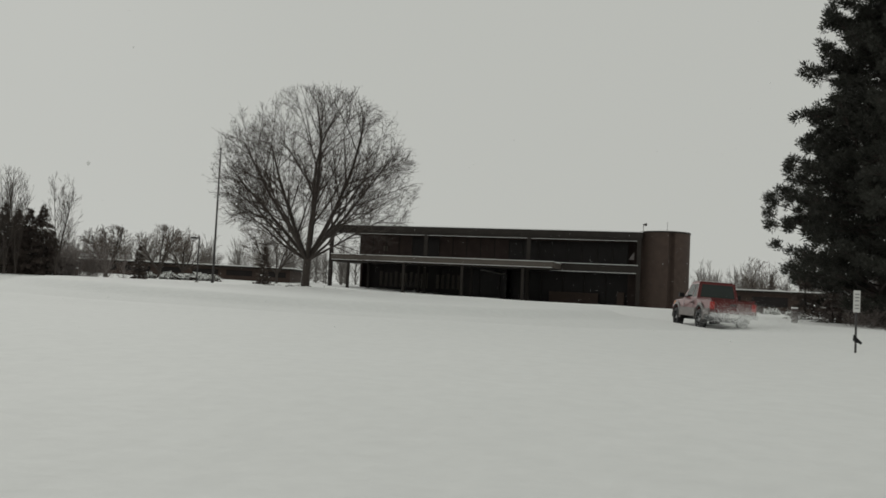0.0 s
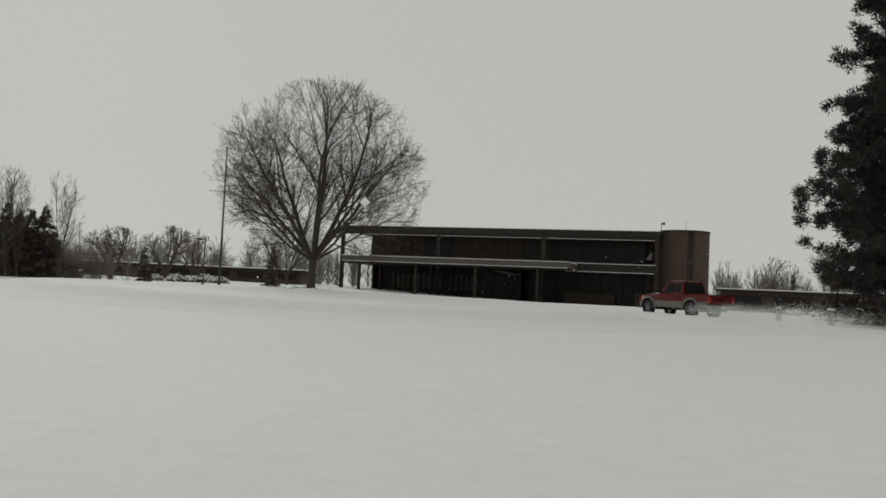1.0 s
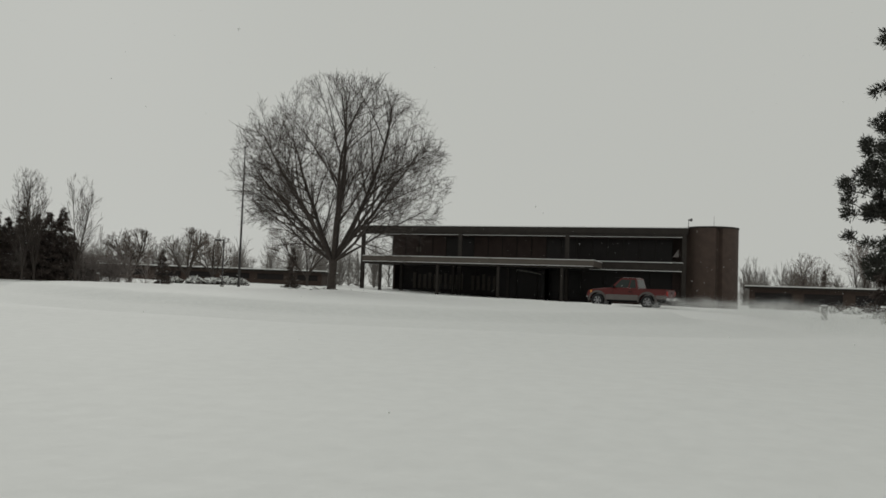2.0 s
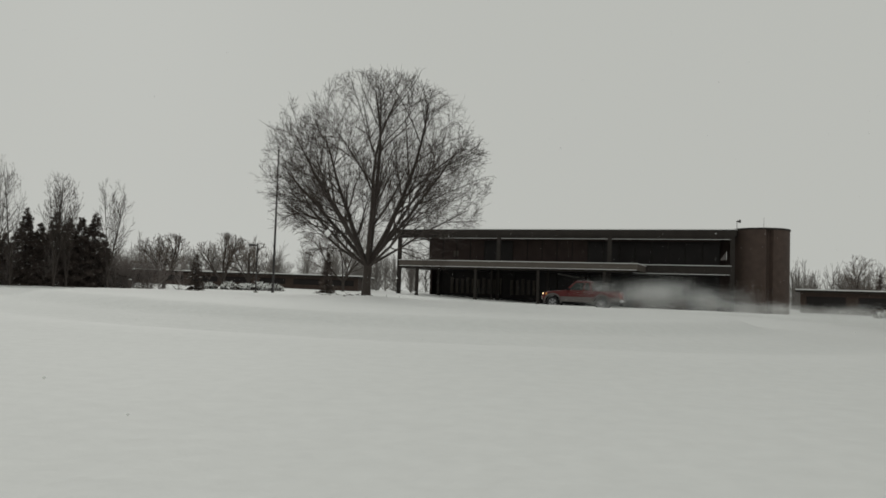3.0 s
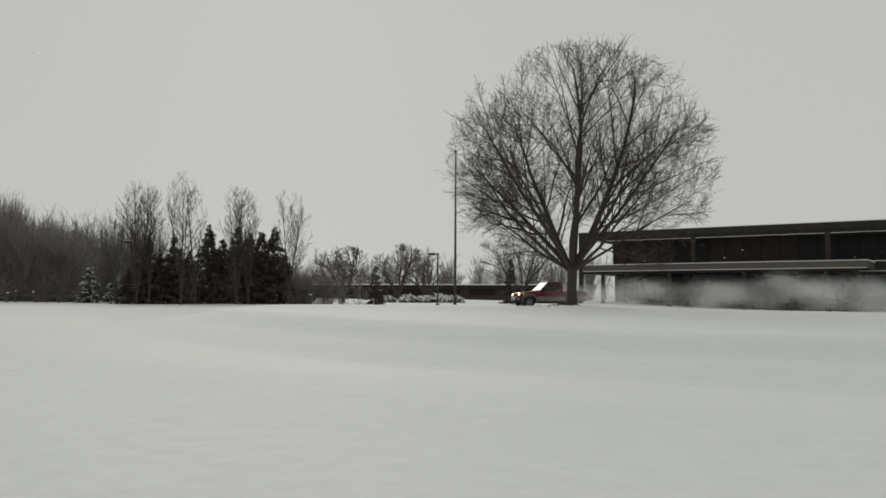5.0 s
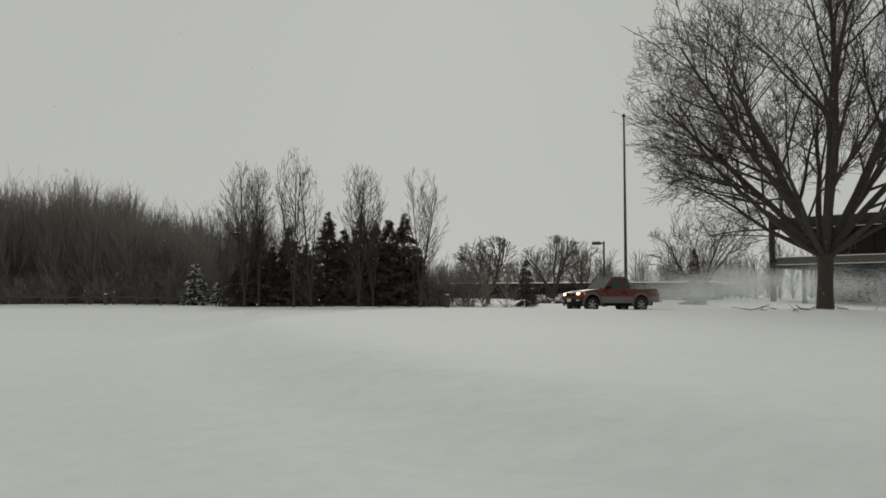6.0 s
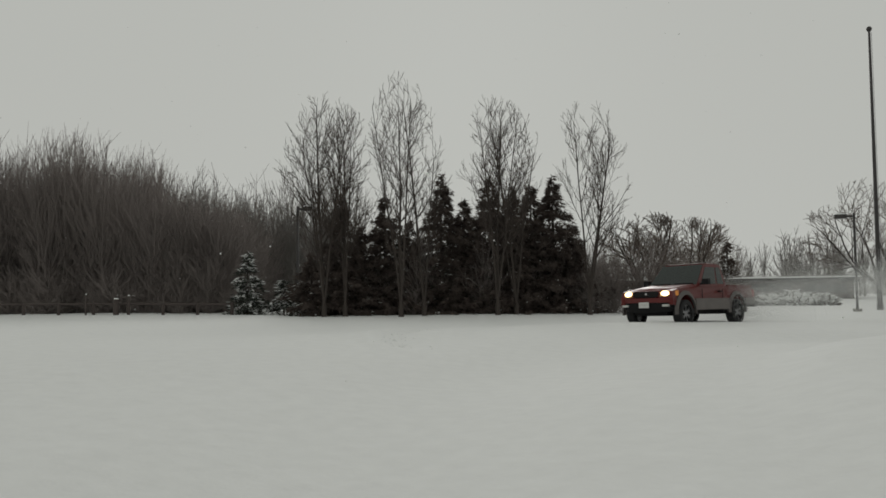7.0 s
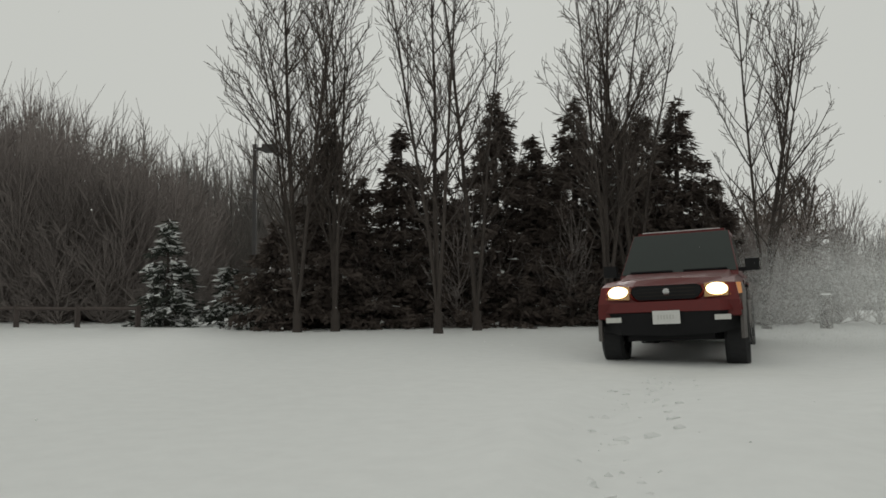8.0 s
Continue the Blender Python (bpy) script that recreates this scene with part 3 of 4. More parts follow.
def build_woods():
    rng = np.random.default_rng(71)
    # the wood stands behind the fence line
    along, behind, foot = np.array([0.66, 0.755]), np.array([-0.755, 0.66]), np.array([-12.5, -62.55])
    spots = []
    for _ in range(430):
        u, v = rng.uniform(-27, 2.2), 2.6 + 14 * rng.uniform(0, 1) ** 1.3
        p = foot + along * u + behind * v
        h = rng.uniform(7.4, 8.8) + 0.08 * v if u < -4 else rng.uniform(6.4, 8.0) - 0.35 * (u + 4)
        spots.append((p[0], p[1], h, rng.uniform(1.3, 2.0)))
    thicket("woodland", spots, "dense dark bare winter woodland behind the fence", WOODS, 72, fork=84, fine=0.011, thick=0.06)
    spots = []
    for _ in range(230):
        p = foot + along * rng.uniform(-27, 2.6) + behind * rng.uniform(1.6, 5.0)
        spots.append((p[0], p[1], rng.uniform(1.2, 3.2), 1.1))
    thicket("undergrowth", spots, "dark bare undergrowth at the wood's edge", WOODS, 75, fork=44, fine=0.010, thick=0.02)
    spots = [(rng.uniform(54.5, 63), rng.uniform(-66, -48), rng.uniform(1.2, 2.6), 1.0) for _ in range(45)]
    thicket("pine_brush", spots, "dark bare brush under the pines", WOODS, 77, fork=50, fine=0.009, thick=0.02)
    spots = [(-8.4 + 7.6 * f + rng.normal() * 0.7, -57.0 + 10 * f + rng.normal() * 0.7, rng.uniform(1.8, 4.2), 1.0) for f in rng.uniform(0, 1.15, 60)]
    thicket("brushwood", spots, "reddish brown bare brushwood among the spruces", WOODS, 76, fork=60, fine=0.008, thick=0.025)
    spots = [(rng.uniform(-36, -19), rng.uniform(-58, -46), rng.uniform(7.0, 9.0), 1.9) for _ in range(100)]
    thicket("copse", spots, "bare saplings beyond the spruces, haze put into their colour", HAZEWOODS, 73, fork=64)
    # far belt of bare trees behind the building and the car park
    spots = []
    for _ in range(230):
        x = rng.uniform(-110, 130)
        y = rng.uniform(55, 90) if x > 0 else rng.uniform(15, 70)
        spots.append((x, y, rng.uniform(6.5, 10.5), rng.uniform(1.8, 2.8)))
    thicket("tree_belt", spots, "far belt of bare trees, haze put into their colour", HAZEWOODS, 74, fork=48, fine=0.03, thick=0.12)
    rows = [(-3.0, -10.0, 9.6, 5.6, 81), (-12.0, -22.0, 6.4, 3.8, 82), (-20.0, -6.0, 7.0, 4.0, 83), (66.0, 30.0, 10.5, 5.2, 84), (74.0, 34.0, 9.5, 4.6, 85), (59.0, 36.0, 9.0, 4.0, 86), (-4.6, -40.0, 5.0, 3.0, 87)]
    for x, y, h, w, s in rows:
        r2 = np.random.default_rng(s)
        spec = dict(kids=(8, 6, 4), angle=(44, 40, 38), share=0.5, rise=(0.04, 0.05, 0.04), wob=0.08, fine=0.016, centre=np.array([0, 0, h * 0.55]), radii=np.array([w, w, h * 0.47]))
        limbs = [(k * 60 + r2.uniform(-20, 20), r2.uniform(35, 75), h, 0.11) for k in range(6)]
        bare_tree("tree", x, y, "bare rounded deciduous tree, distance haze put into its colour", spec, limbs, (h * 0.14, 0.17, 0.0), s, (BARK, HAZETWIG), group="background trees", sides=(6, 4, 3))


build_great_tree()
build_poplars()
build_evergreens()
build_pines()
build_woods()


# ---- poles, posts and far walls ----
def build_flagpole():
    x, y = 6.25, -38.95
    p = thing("flagpole", pose(x, y, gz(x, y)), "tall dark tapered metal flagpole without a flag", "flagpole")
    bm = bmesh.new()
    cyl(bm, (0, 0, -0.2), (0, 0, 12.25), 0.105, 0.05, 16)
    part("pole", bm, POLE, p, smooth=False)
    bm = bmesh.new()
    bmesh.ops.create_uvsphere(bm, u_segments=14, v_segments=10, radius=0.12, matrix=Matrix.Translation((0, 0, 12.35)))
    part("finial", bm, POLE, p, "ball finial", True)
    bm = bmesh.new()
    cyl(bm, (0, 0, -0.1), (0, 0, 0.3), 0.14, 0.125, 16)
    part("base_collar", bm, POLE, p)
    bm = bmesh.new()
    cyl(bm, (0.13, 0, 1.2), (0.09, 0, 12.2), 0.008, 0.008, 5)
    box(bm, 0.08, 0.16, -0.02, 0.02, 1.1, 1.3)
    part("halyard", bm, POLE, p)


def lamp_post(x, y, h, heading, arm, label):
    p = thing("street_lamp", pose(x, y, gz(x, y), 0, 0, heading), label, "street lamp", "car park lamps")
    bm = bmesh.new()
    box(bm, -0.045, 0.045, -0.045, 0.045, -0.2, h)
    part("pole", bm, POLE, p)
    bm = bmesh.new()
    box(bm, 0.05, arm * 0.4, -0.03, 0.03, h - 0.16, h - 0.08)
    part("arm", bm, POLE, p)
    bm = bmesh.new()
    box(bm, arm * 0.35, arm, -0.16, 0.16, h - 0.2, h - 0.03)
    bevel(bm, 0.02, 1)
    part("lamp_head", bm, POLE, p, "flat shoebox lamp head")
    boxes("lamp_snow", [(arm * 0.36, arm - 0.02, -0.15, 0.15, h - 0.03, h + 0.01)], SNOWCAP, p)
    bm = bmesh.new()
    cyl(bm, (0, 0, -0.2), (0, 0, 0.12), 0.17, 0.17, 14)
    part("footing", bm, CONCRETE, p)


def build_sign():
    x, y = 50.16, -85.91
    s = thing("road_sign", pose(x, y, gz(x, y), 0, 0, 8), "small white sign on a thin steel post in snow", "sign")
    boxes("post", [(-0.016, 0.016, -0.012, 0.012, -0.3, 1.14)], POLE, s)
    boxes("plate", [(-0.058, 0.058, -0.026, -0.014, 0.74, 1.14)], SIGNW, s, "narrow white sign plate", 0.003)
    for z in (1.06, 1.0, 0.94, 0.86, 0.8):
        boxes("print_bar", [(-0.036, 0.036, -0.030, -0.027, z, z + 0.022)], INK, s)
    bm = bmesh.new()
    hull(bm, [(-0.04, -0.02, 0.22), (0.09, -0.02, 0.16), (0.09, 0.03, 0.16), (-0.04, 0.03, 0.22)], [(-0.03, -0.02, 0.33), (0.11, -0.02, 0.19), (0.11, 0.03, 0.19), (-0.03, 0.03, 0.33)])
    part("bracket", bm, BLACKP, s, "loose dark bracket")


def build_guard_rail():
    pts = [(49.3, -53.0), (50.54, -58.86), (51.85, -65.19), (52.9, -71.0)]
    r = thing("guard_rail", pose(0, 0, 0), "low timber guard rail on stout posts", "guard rail")
    for x, y in pts[1:3]:
        z = gz(x, y)
        bm = bmesh.new()
        box(bm, x - 0.12, x + 0.12, y - 0.12, y + 0.12, z - 0.3, z + 0.62)
        bevel(bm, 0.02, 1)
        part("post", bm, WOODP, r)
        boxes("post_snow", [(x - 0.12, x + 0.12, y - 0.12, y + 0.12, z + 0.62, z + 0.68)], SNOWCAP, r)
    far = [(55.5, -40.0), (59.5, -50.0)]
    for (x0, y0), (x1, y1) in zip(far[:-1], far[1:]):
        bm = bmesh.new()
        cyl(bm, (x0, y0, gz(x0, y0) + 0.4), (x1, y1, gz(x1, y1) + 0.4), 0.1, 0.1, 8)
        part("beam", bm, WOODP, r)
        for f in (0.05, 0.5, 0.95):
            x, y = x0 + (x1 - x0) * f, y0 + (y1 - y0) * f
            boxes("beam_post", [(x - 0.08, x + 0.08, y - 0.08, y + 0.08, gz(x, y) - 0.2, gz(x, y) + 0.4)], WOODP, r)


def build_fence():
    f = thing("fence", pose(0, 0, 0), "low post and rail fence at the wood's edge", "fence")
    d = np.array([0.66, 0.755])
    spots = [np.array([-12.5, -62.55]) + d * 1.36 * k for k in range(-9, 3)]
    for p in spots:
        z = gz(*p)
        bm = bmesh.new()
        box(bm, p[0] - 0.05, p[0] + 0.05, p[1] - 0.05, p[1] + 0.05, z - 0.2, z + 0.5)
        bevel(bm, 0.01, 1)
        part("post", bm, WOODP, f)
    for a, b in zip(spots[:-1], spots[1:]):
        bm = bmesh.new()
        cyl(bm, (*a, gz(*a) + 0.43), (*b, gz(*b) + 0.43), 0.045, 0.045, 6)
        part("rail", bm, WOODP, f)
    for x, y, h, w, lab in ((-13.3, -64.1, 0.62, 0.11, "dark short bollard in the snow"), (-13.05, -63.7, 0.75, 0.05, "thin marker post in the snow"), (-14.3, -64.9, 0.8, 0.035, "thin marker post in the snow"), (0.54, -49.5, 0.75, 0.14, "dark short bollard in the snow")):
        b = thing("bollard", pose(x, y, gz(x, y)), lab, "bollard", "bollards")
        bm = bmesh.new()
        cyl(bm, (0, 0, -0.2), (0, 0, h), w, w * 0.95, 12)
        part("shaft", bm, WOODP, b)
        bm = bmesh.new()
        cyl(bm, (0, 0, h), (0, 0, h + 0.04), w, w * 0.6, 12)
        part("snow_cap", bm, SNOWCAP, b)


def far_building(x0, y0, x1, y1, h, depth, label, bays):
    L, a = math.hypot(x1 - x0, y1 - y0), math.degrees(math.atan2(y1 - y0, x1 - x0))
    b = thing("low_building", pose(x0, y0, gz(x0, y0), 0, 0, a), label, "building", "far low buildings")
    boxes("wall", [(0, L, 0, depth, -1.5, h)], BRICK, b)
    boxes("roof", [(-0.6, L + 0.6, -0.8, depth + 0.6, h, h + 0.3)], STEEL, b)
    boxes("roof_snow", [(-0.6, L + 0.6, -0.85, depth + 0.6, h + 0.3, h + 0.45)], SNOWCAP, b, "snow on the flat roof", 0.03)
    for i in range(bays):
        x = (i + 0.5) * L / bays
        boxes("window", [(x - L / bays * 0.38, x + L / bays * 0.38, -0.08, -0.01, h * 0.3, h * 0.8)], GLASS, b)


def snowy_shrub(x, y, w, seed):
    rng = np.random.default_rng(seed)
    t = thing("shrub", pose(x, y, gz(x, y)), "rounded shrub covered with snow", "shrub", "snowy shrubs")
    n = 260
    u = rng.normal(size=(n, 3))
    u[:, 2] = np.abs(u[:, 2])
    u /= np.linalg.norm(u, axis=1, keepdims=True)
    p = u * rng.uniform(0.4, 1, (n, 1)) * np.array([w, w, w * 0.75])
    part("twigs", blades("twigs", p, u + rng.normal(size=(n, 3)) * 0.5, 0.35, 0.12, rng), SPRUCE, t)["kind"] = "stuff"
    k = u[:, 2] > 0.35
    part("snow", blades("snow", p[k] * 1.05 + np.array([0, 0, 0.05]), rng.normal(size=(int(k.sum()), 3)) * np.array([1, 1, 0.25]), 0.42, 0.34, rng), SNOWCAP, t, "snow lying on the twigs")["kind"] = "stuff"


build_flagpole()
lamp_post(6.1, -41.2, 4.08, 195, 0.72, "dark car park lamp with a flat shoebox head")
lamp_post(-9.85, -57.98, 4.5, 40, 0.62, "dark car park lamp beside the spruce screen")
build_sign()
build_guard_rail()
build_fence()
far_building(-57, -5, -12, 10.8, 1.7, 14, "long low dark brick building with snow on its roof", 9)
far_building(50.5, 26, 96, 21, 2.9, 16, "low dark brick building with a snowy flat roof", 7)
for i, (x, y, w) in enumerate(((-3.5, -32, 0.9), (-2.2, -31.2, 0.8), (-0.8, -30.6, 1.0), (0.6, -30.2, 0.8), (-5.0, -33, 0.7), (58, 2, 1.1), (60.5, 1, 1.0), (63.5, -2, 0.9))):
    snowy_shrub(x, y, w, 90 + i)


def build_kerb():
    k = thing("kerb", pose(0, 0, 0), "short bare stretch of kerb showing through snow", "kerb")
    for j in range(7):
        a0, a1 = radians(29 + j * 2.0), radians(29 + j * 2.0 + 1.9)
        bm = bmesh.new()
        ring = []
        for a, r in ((a0, 1.0), (a1, 1.0), (a1, 1.012), (a0, 1.012)):
            u, v = 16.3 * r * math.cos(a), 10.7 * r * math.sin(a)
            ring.append((29.5 + 0.92 * u + 0.39 * v, -68.5 - 0.39 * u + 0.92 * v))
        hull(bm, [(x, y, gz(x, y) - 0.1) for x, y in ring], [(x, y, gz(x, y) + 0.02) for x, y in ring])
        part("kerb_stone", bm, CONCRETE, k)
    for x0, y0, x1, y1 in ((32.2, -56.3, 33.4, -54.6), (34.6, -54.0, 35.8, -53.6)):
        s2 = thing("fallen_branch", pose(0, 0, 0), "dark fallen branch lying on the snow", "branch")
        mid = ((x0 + x1) / 2, (y0 + y1) / 2 + 0.12)
        z = gz(*mid)
        part("branch", tubes("branch", [(x0, y0, z + 0.04, *mid, z + 0.07, 0.03, 0.05), (*mid, z + 0.07, x1, y1, z + 0.05, 0.05, 0.02)], 6), BARK, s2)


def build_litter():
    """Fallen twigs round the great tree's foot."""
    rng = np.random.default_rng(301)
    segs = []
    for _ in range(70):
        a, r = rng.uniform(0, 2 * math.pi), rng.uniform(0.5, 2.4)
        x, y = 24.4 + r * math.cos(a), -56.8 + r * math.sin(a)
        b, L = rng.uniform(0, 2 * math.pi), rng.uniform(0.2, 0.8)
        z = gz(x, y) + 0.02
        segs.append((x, y, z, x + L * math.cos(b), y + L * math.sin(b), gz(x + L * math.cos(b), y + L * math.sin(b)) + rng.uniform(0.0, 0.16), 0.014, 0.006))
    tagged(part("fallen_twigs", tubes("fallen_twigs", segs, 4), TWIG), "fallen twigs in the snow at the tree foot", "twigs", kind="stuff")


def build_clumps():
    """Broken snow thrown up along an old wheel track."""
    rng = np.random.default_rng(302)
    bm = bmesh.new()
    track = [(13.3 - 10.55 * math.cos(radians(a)), -58.4 - 10.55 * math.sin(radians(a))) for a in (62, 54, 46, 38, 30, 22, 14)]
    for i in range(170):
        f = rng.uniform(0, len(track) - 1.001)
        k = int(f)
        x = track[k][0] + (track[k + 1][0] - track[k][0]) * (f - k) + (abs(rng.normal()) * 0.6 if i % 4 == 0 else rng.normal() * 0.1)
        y = track[k][1] + (track[k + 1][1] - track[k][1]) * (f - k) + rng.normal() * 0.12
        r = abs(rng.normal()) * 0.017 + 0.006
        m = Matrix.Translation((x, y, gz(x, y) - r * 0.15)) @ Matrix.Diagonal((rng.uniform(0.8, 1.6), rng.uniform(0.8, 1.6), rng.uniform(0.4, 0.8), 1)) @ Matrix.Rotation(rng.uniform(0, 6), 4, "Z")
        bmesh.ops.create_icosphere(bm, subdivisions=1, radius=r, matrix=m)
    for v in bm.verts:
        v.co += Vector(rng.normal(size=3) * 0.004)
    tagged(part("snow_clumps", bm, SNOW), "broken snow clumps along an old wheel track", "snow clumps", kind="stuff")


build_kerb()
build_litter()
build_clumps()


# ---- pickup truck ----
def arc(cx, cz, r, a0, a1, n=9):
    return [(cx + r * math.cos(radians(a0 + (a1 - a0) * i / n)), cz + r * math.sin(radians(a0 + (a1 - a0) * i / n))) for i in range(n + 1)]


def side_profile(bm, outline, y0, y1, inset=0.0):
    """Extrude a side outline (x, z) across the truck; inset narrows the upper part."""
    zs = [z for _, z in outline]
    zm = max(zs)
    k = lambda z: inset * max(0, (z - 0.75) / (zm - 0.75))
    hull(bm, [(x, y0 + k(z), z) for x, z in outline], [(x, y1 - k(z), z) for x, z in outline])


def build_truck():
    t = thing("pickup_truck", pose(0, 0, 0), "red extended-cab pickup truck with silver lower cladding and lit headlights", "truck")
    FX, RX, WR = 1.52, -1.58, 0.385
    outline = [(2.18, 0.62), (2.2, 0.8), (2.13, 1.0), (1.85, 1.06), (0.72, 1.13), (-0.86, 1.13), (-0.9, 1.12), (-2.72, 1.12), (-2.76, 0.62)]
    outline += [(RX - 0.48, 0.56)] + arc(RX, 0.42, 0.50, 163, 17) + [(RX + 0.48, 0.5), (FX - 0.48, 0.5)] + arc(FX, 0.42, 0.50, 163, 17) + [(FX + 0.48, 0.6)]
    bm = bmesh.new()
    side_profile(bm, outline, -0.82, 0.82, 0.07)
    bevel(bm, 0.05, 3, 50)
    part("body", bm, PAINT, t, "dark red painted body", False)
    # hood with a raised centre
    bm = bmesh.new()
    hull(bm, [(2.02, -0.70, 0.98), (2.15, -0.4, 0.99), (2.17, 0, 1.0), (2.15, 0.4, 0.99), (2.02, 0.70, 0.98), (0.78, 0.73, 1.10), (0.78, -0.73, 1.10)],
         [(1.85, -0.60, 1.075), (2.0, -0.36, 1.075), (2.04, 0, 1.085), (2.0, 0.36, 1.075), (1.85, 0.60, 1.075), (0.82, 0.66, 1.19), (0.82, -0.66, 1.19)])
    bevel(bm, 0.03, 3)
    part("hood", bm, PAINT, t)
    # cab with raked windscreen
    low = [(0.80, 0.775, 1.12), (0.80, -0.775, 1.12), (-1.02, -0.78, 1.12), (-1.02, 0.78, 1.12)]
    high = [(0.10, 0.655, 1.77), (0.10, -0.655, 1.77), (-0.86, -0.66, 1.77), (-0.86, 0.66, 1.77)]
    bm = bmesh.new()
    hull(bm, low, high)
    bevel(bm, 0.09, 4)
    part("cab", bm, PAINT, t)
    bm = bmesh.new()
    box(bm, -0.8, 0.04, -0.60, 0.60, 1.765, 1.805)
    bevel(bm, 0.018, 2)
    part("roof_panel", bm, PAINT, t)
    bm = bmesh.new()
    box(bm, -0.74, 0.0, -0.54, 0.54, 1.803, 1.818)
    bevel(bm, 0.006, 1)
    part("roof_snow", bm, SNOWCAP, t, "thin dusting of snow on the roof")

    def pane(name, quad, off, label=""):
        q = [Vector(p) for p in quad]
        nrm = (q[1] - q[0]).cross(q[2] - q[0]).normalized()
        c = sum(q, Vector()) / 4
        if nrm.dot(c - Vector((-0.2, 0, 1.35))) < 0:
            nrm = -nrm
        bm = bmesh.new()
        hull(bm, [p + nrm * 0.002 for p in q], [p + nrm * off for p in q])
        part(name, bm, CARGLASS, t, label)

    def mixp(a, b, f):
        return tuple(a[i] + (b[i] - a[i]) * f for i in range(3))

    def wall_quad(a0, a1, b0, b1, u0, u1, v0, v1):
        """A quad on the wall between lower edge a0-a1 and upper edge b0-b1."""
        def at(u, v):
            return mixp(mixp(a0, a1, u), mixp(b0, b1, u), v)
        return [at(u0, v0), at(u1, v0), at(u1, v1), at(u0, v1)]

    pane("windscreen", wall_quad(low[0], low[1], high[0], high[1], 0.008, 0.992, 0.09, 0.985), 0.008, "grey-green windscreen")
    pane("rear_window", wall_quad(low[2], low[3], high[2], high[3], 0.08, 0.92, 0.14, 0.88), 0.008)
    for a, b, c, d in ((low[3], low[0], high[3], high[0]), (low[2], low[1], high[2], high[1])):
        pane("side_window", wall_quad(a, b, c, d, 0.36, 0.88, 0.12, 0.88), 0.008)
        pane("quarter_window", wall_quad(a, b, c, d, 0.08, 0.31, 0.12, 0.88), 0.008)
    for s in (-1, 1):
        for gx in (0.55, -0.68):
            boxes("door_gap", [(gx, gx + 0.012, s * 0.815 - 0.006, s * 0.815 + 0.006, 0.74, 1.05)], BLACKP, t)
        boxes("door_handle", [(-0.6, -0.44, s * 0.80 - 0.02, s * 0.80 + 0.035 * s + 0.01, 0.96, 1.0)], BLACKP, t)
        # silver lower cladding and wheel flares
        boxes("side_cladding", [(-1.02, 0.98, s * 0.83 - 0.02, s * 0.83 + 0.02, 0.46, 0.78)], CLAD, t, "silver lower cladding dusted with snow", 0.012)
        boxes("bed_cladding", [(-2.74, -2.12, s * 0.83 - 0.02, s * 0.83 + 0.02, 0.58, 0.80)], CLAD, t, "", 0.012)
        for cx in (FX, RX):
            bm = bmesh.new()
            o, i_ = arc(cx, 0.40, 0.60, 185, -5, 12), arc(cx, 0.40, 0.49, 185, -5, 12)
            rings = [[bm.verts.new(p) for p in ((o[k][0], s * 0.80, o[k][1]), (o[k][0], s * 0.835, o[k][1]), (i_[k][0], s * 0.868, i_[k][1]), (i_[k][0], s * 0.80, i_[k][1]))] for k in range(13)]
            for a, b in zip(rings[:-1], rings[1:]):
                for q in range(4):
                    bm.faces.new((a[q], a[(q + 1) % 4], b[(q + 1) % 4], b[q]))
            bm.faces.new(rings[0])
            bm.faces.new(rings[-1])
            part("wheel_flare", bm, SILVER, t, "silver wheel flare")
        # mirror
        bm = bmesh.new()
        box(bm, 0.46, 0.60, s * 0.94 - 0.09, s * 0.94 + 0.09, 1.17, 1.33)
        box(bm, 0.50, 0.56, s * 0.80 - 0.06, s * 0.80 + 0.10, 1.17, 1.22)
        bevel(bm, 0.04, 3)
        part("mirror", bm, BLACKP, t, "black door mirror")
        # lamps
        bm = bmesh.new()
        hull(bm, [(2.12, s * 0.43, 0.84), (2.12, s * 0.69, 0.85), (2.06, s * 0.69, 1.01), (2.08, s * 0.43, 1.0)], [(2.225, s * 0.43, 0.84), (2.20, s * 0.69, 0.85), (2.12, s * 0.69, 1.01), (2.16, s * 0.43, 1.0)])
        hl = part("headlight", bm, GLOWHOUSING, t, "lit warm headlight")
        bm = bmesh.new()
        bmesh.ops.create_uvsphere(bm, u_segments=20, v_segments=12, radius=1.0, matrix=Matrix.Translation((2.165, s * 0.565, 0.925)) @ Matrix.Diagonal((0.06, 0.125, 0.078, 1)))
        part("bulb", bm, LAMP, hl, "glowing warm reflector", True)
        bm = bmesh.new()
        hull(bm, [(2.08, s * 0.70, 0.85), (1.90, s * 0.80, 0.87), (1.88, s * 0.80, 1.0), (2.02, s * 0.70, 1.0)], [(2.19, s * 0.71, 0.85), (1.92, s * 0.835, 0.87), (1.90, s * 0.825, 1.0), (2.11, s * 0.71, 1.0)])
        part("turn_signal", bm, AMBER, t)
        boxes("fog_light", [(2.2, 2.285, s * 0.62 - 0.09, s * 0.62 + 0.09, 0.575, 0.635)], FOG, t, "pale fog light", 0.015)
        boxes("tail_light", [(-2.80, -2.72, s * 0.73 - 0.075, s * 0.73 + 0.075, 0.78, 1.04)], LENSR, t, "red tail light", 0.01)
    mouth = [(-0.41, 0.925), (-0.39, 0.975), (-0.34, 0.995), (0.34, 0.995), (0.39, 0.975), (0.41, 0.925), (0.36, 0.85), (0.31, 0.828), (-0.31, 0.828), (-0.36, 0.85)]
    bm = bmesh.new()
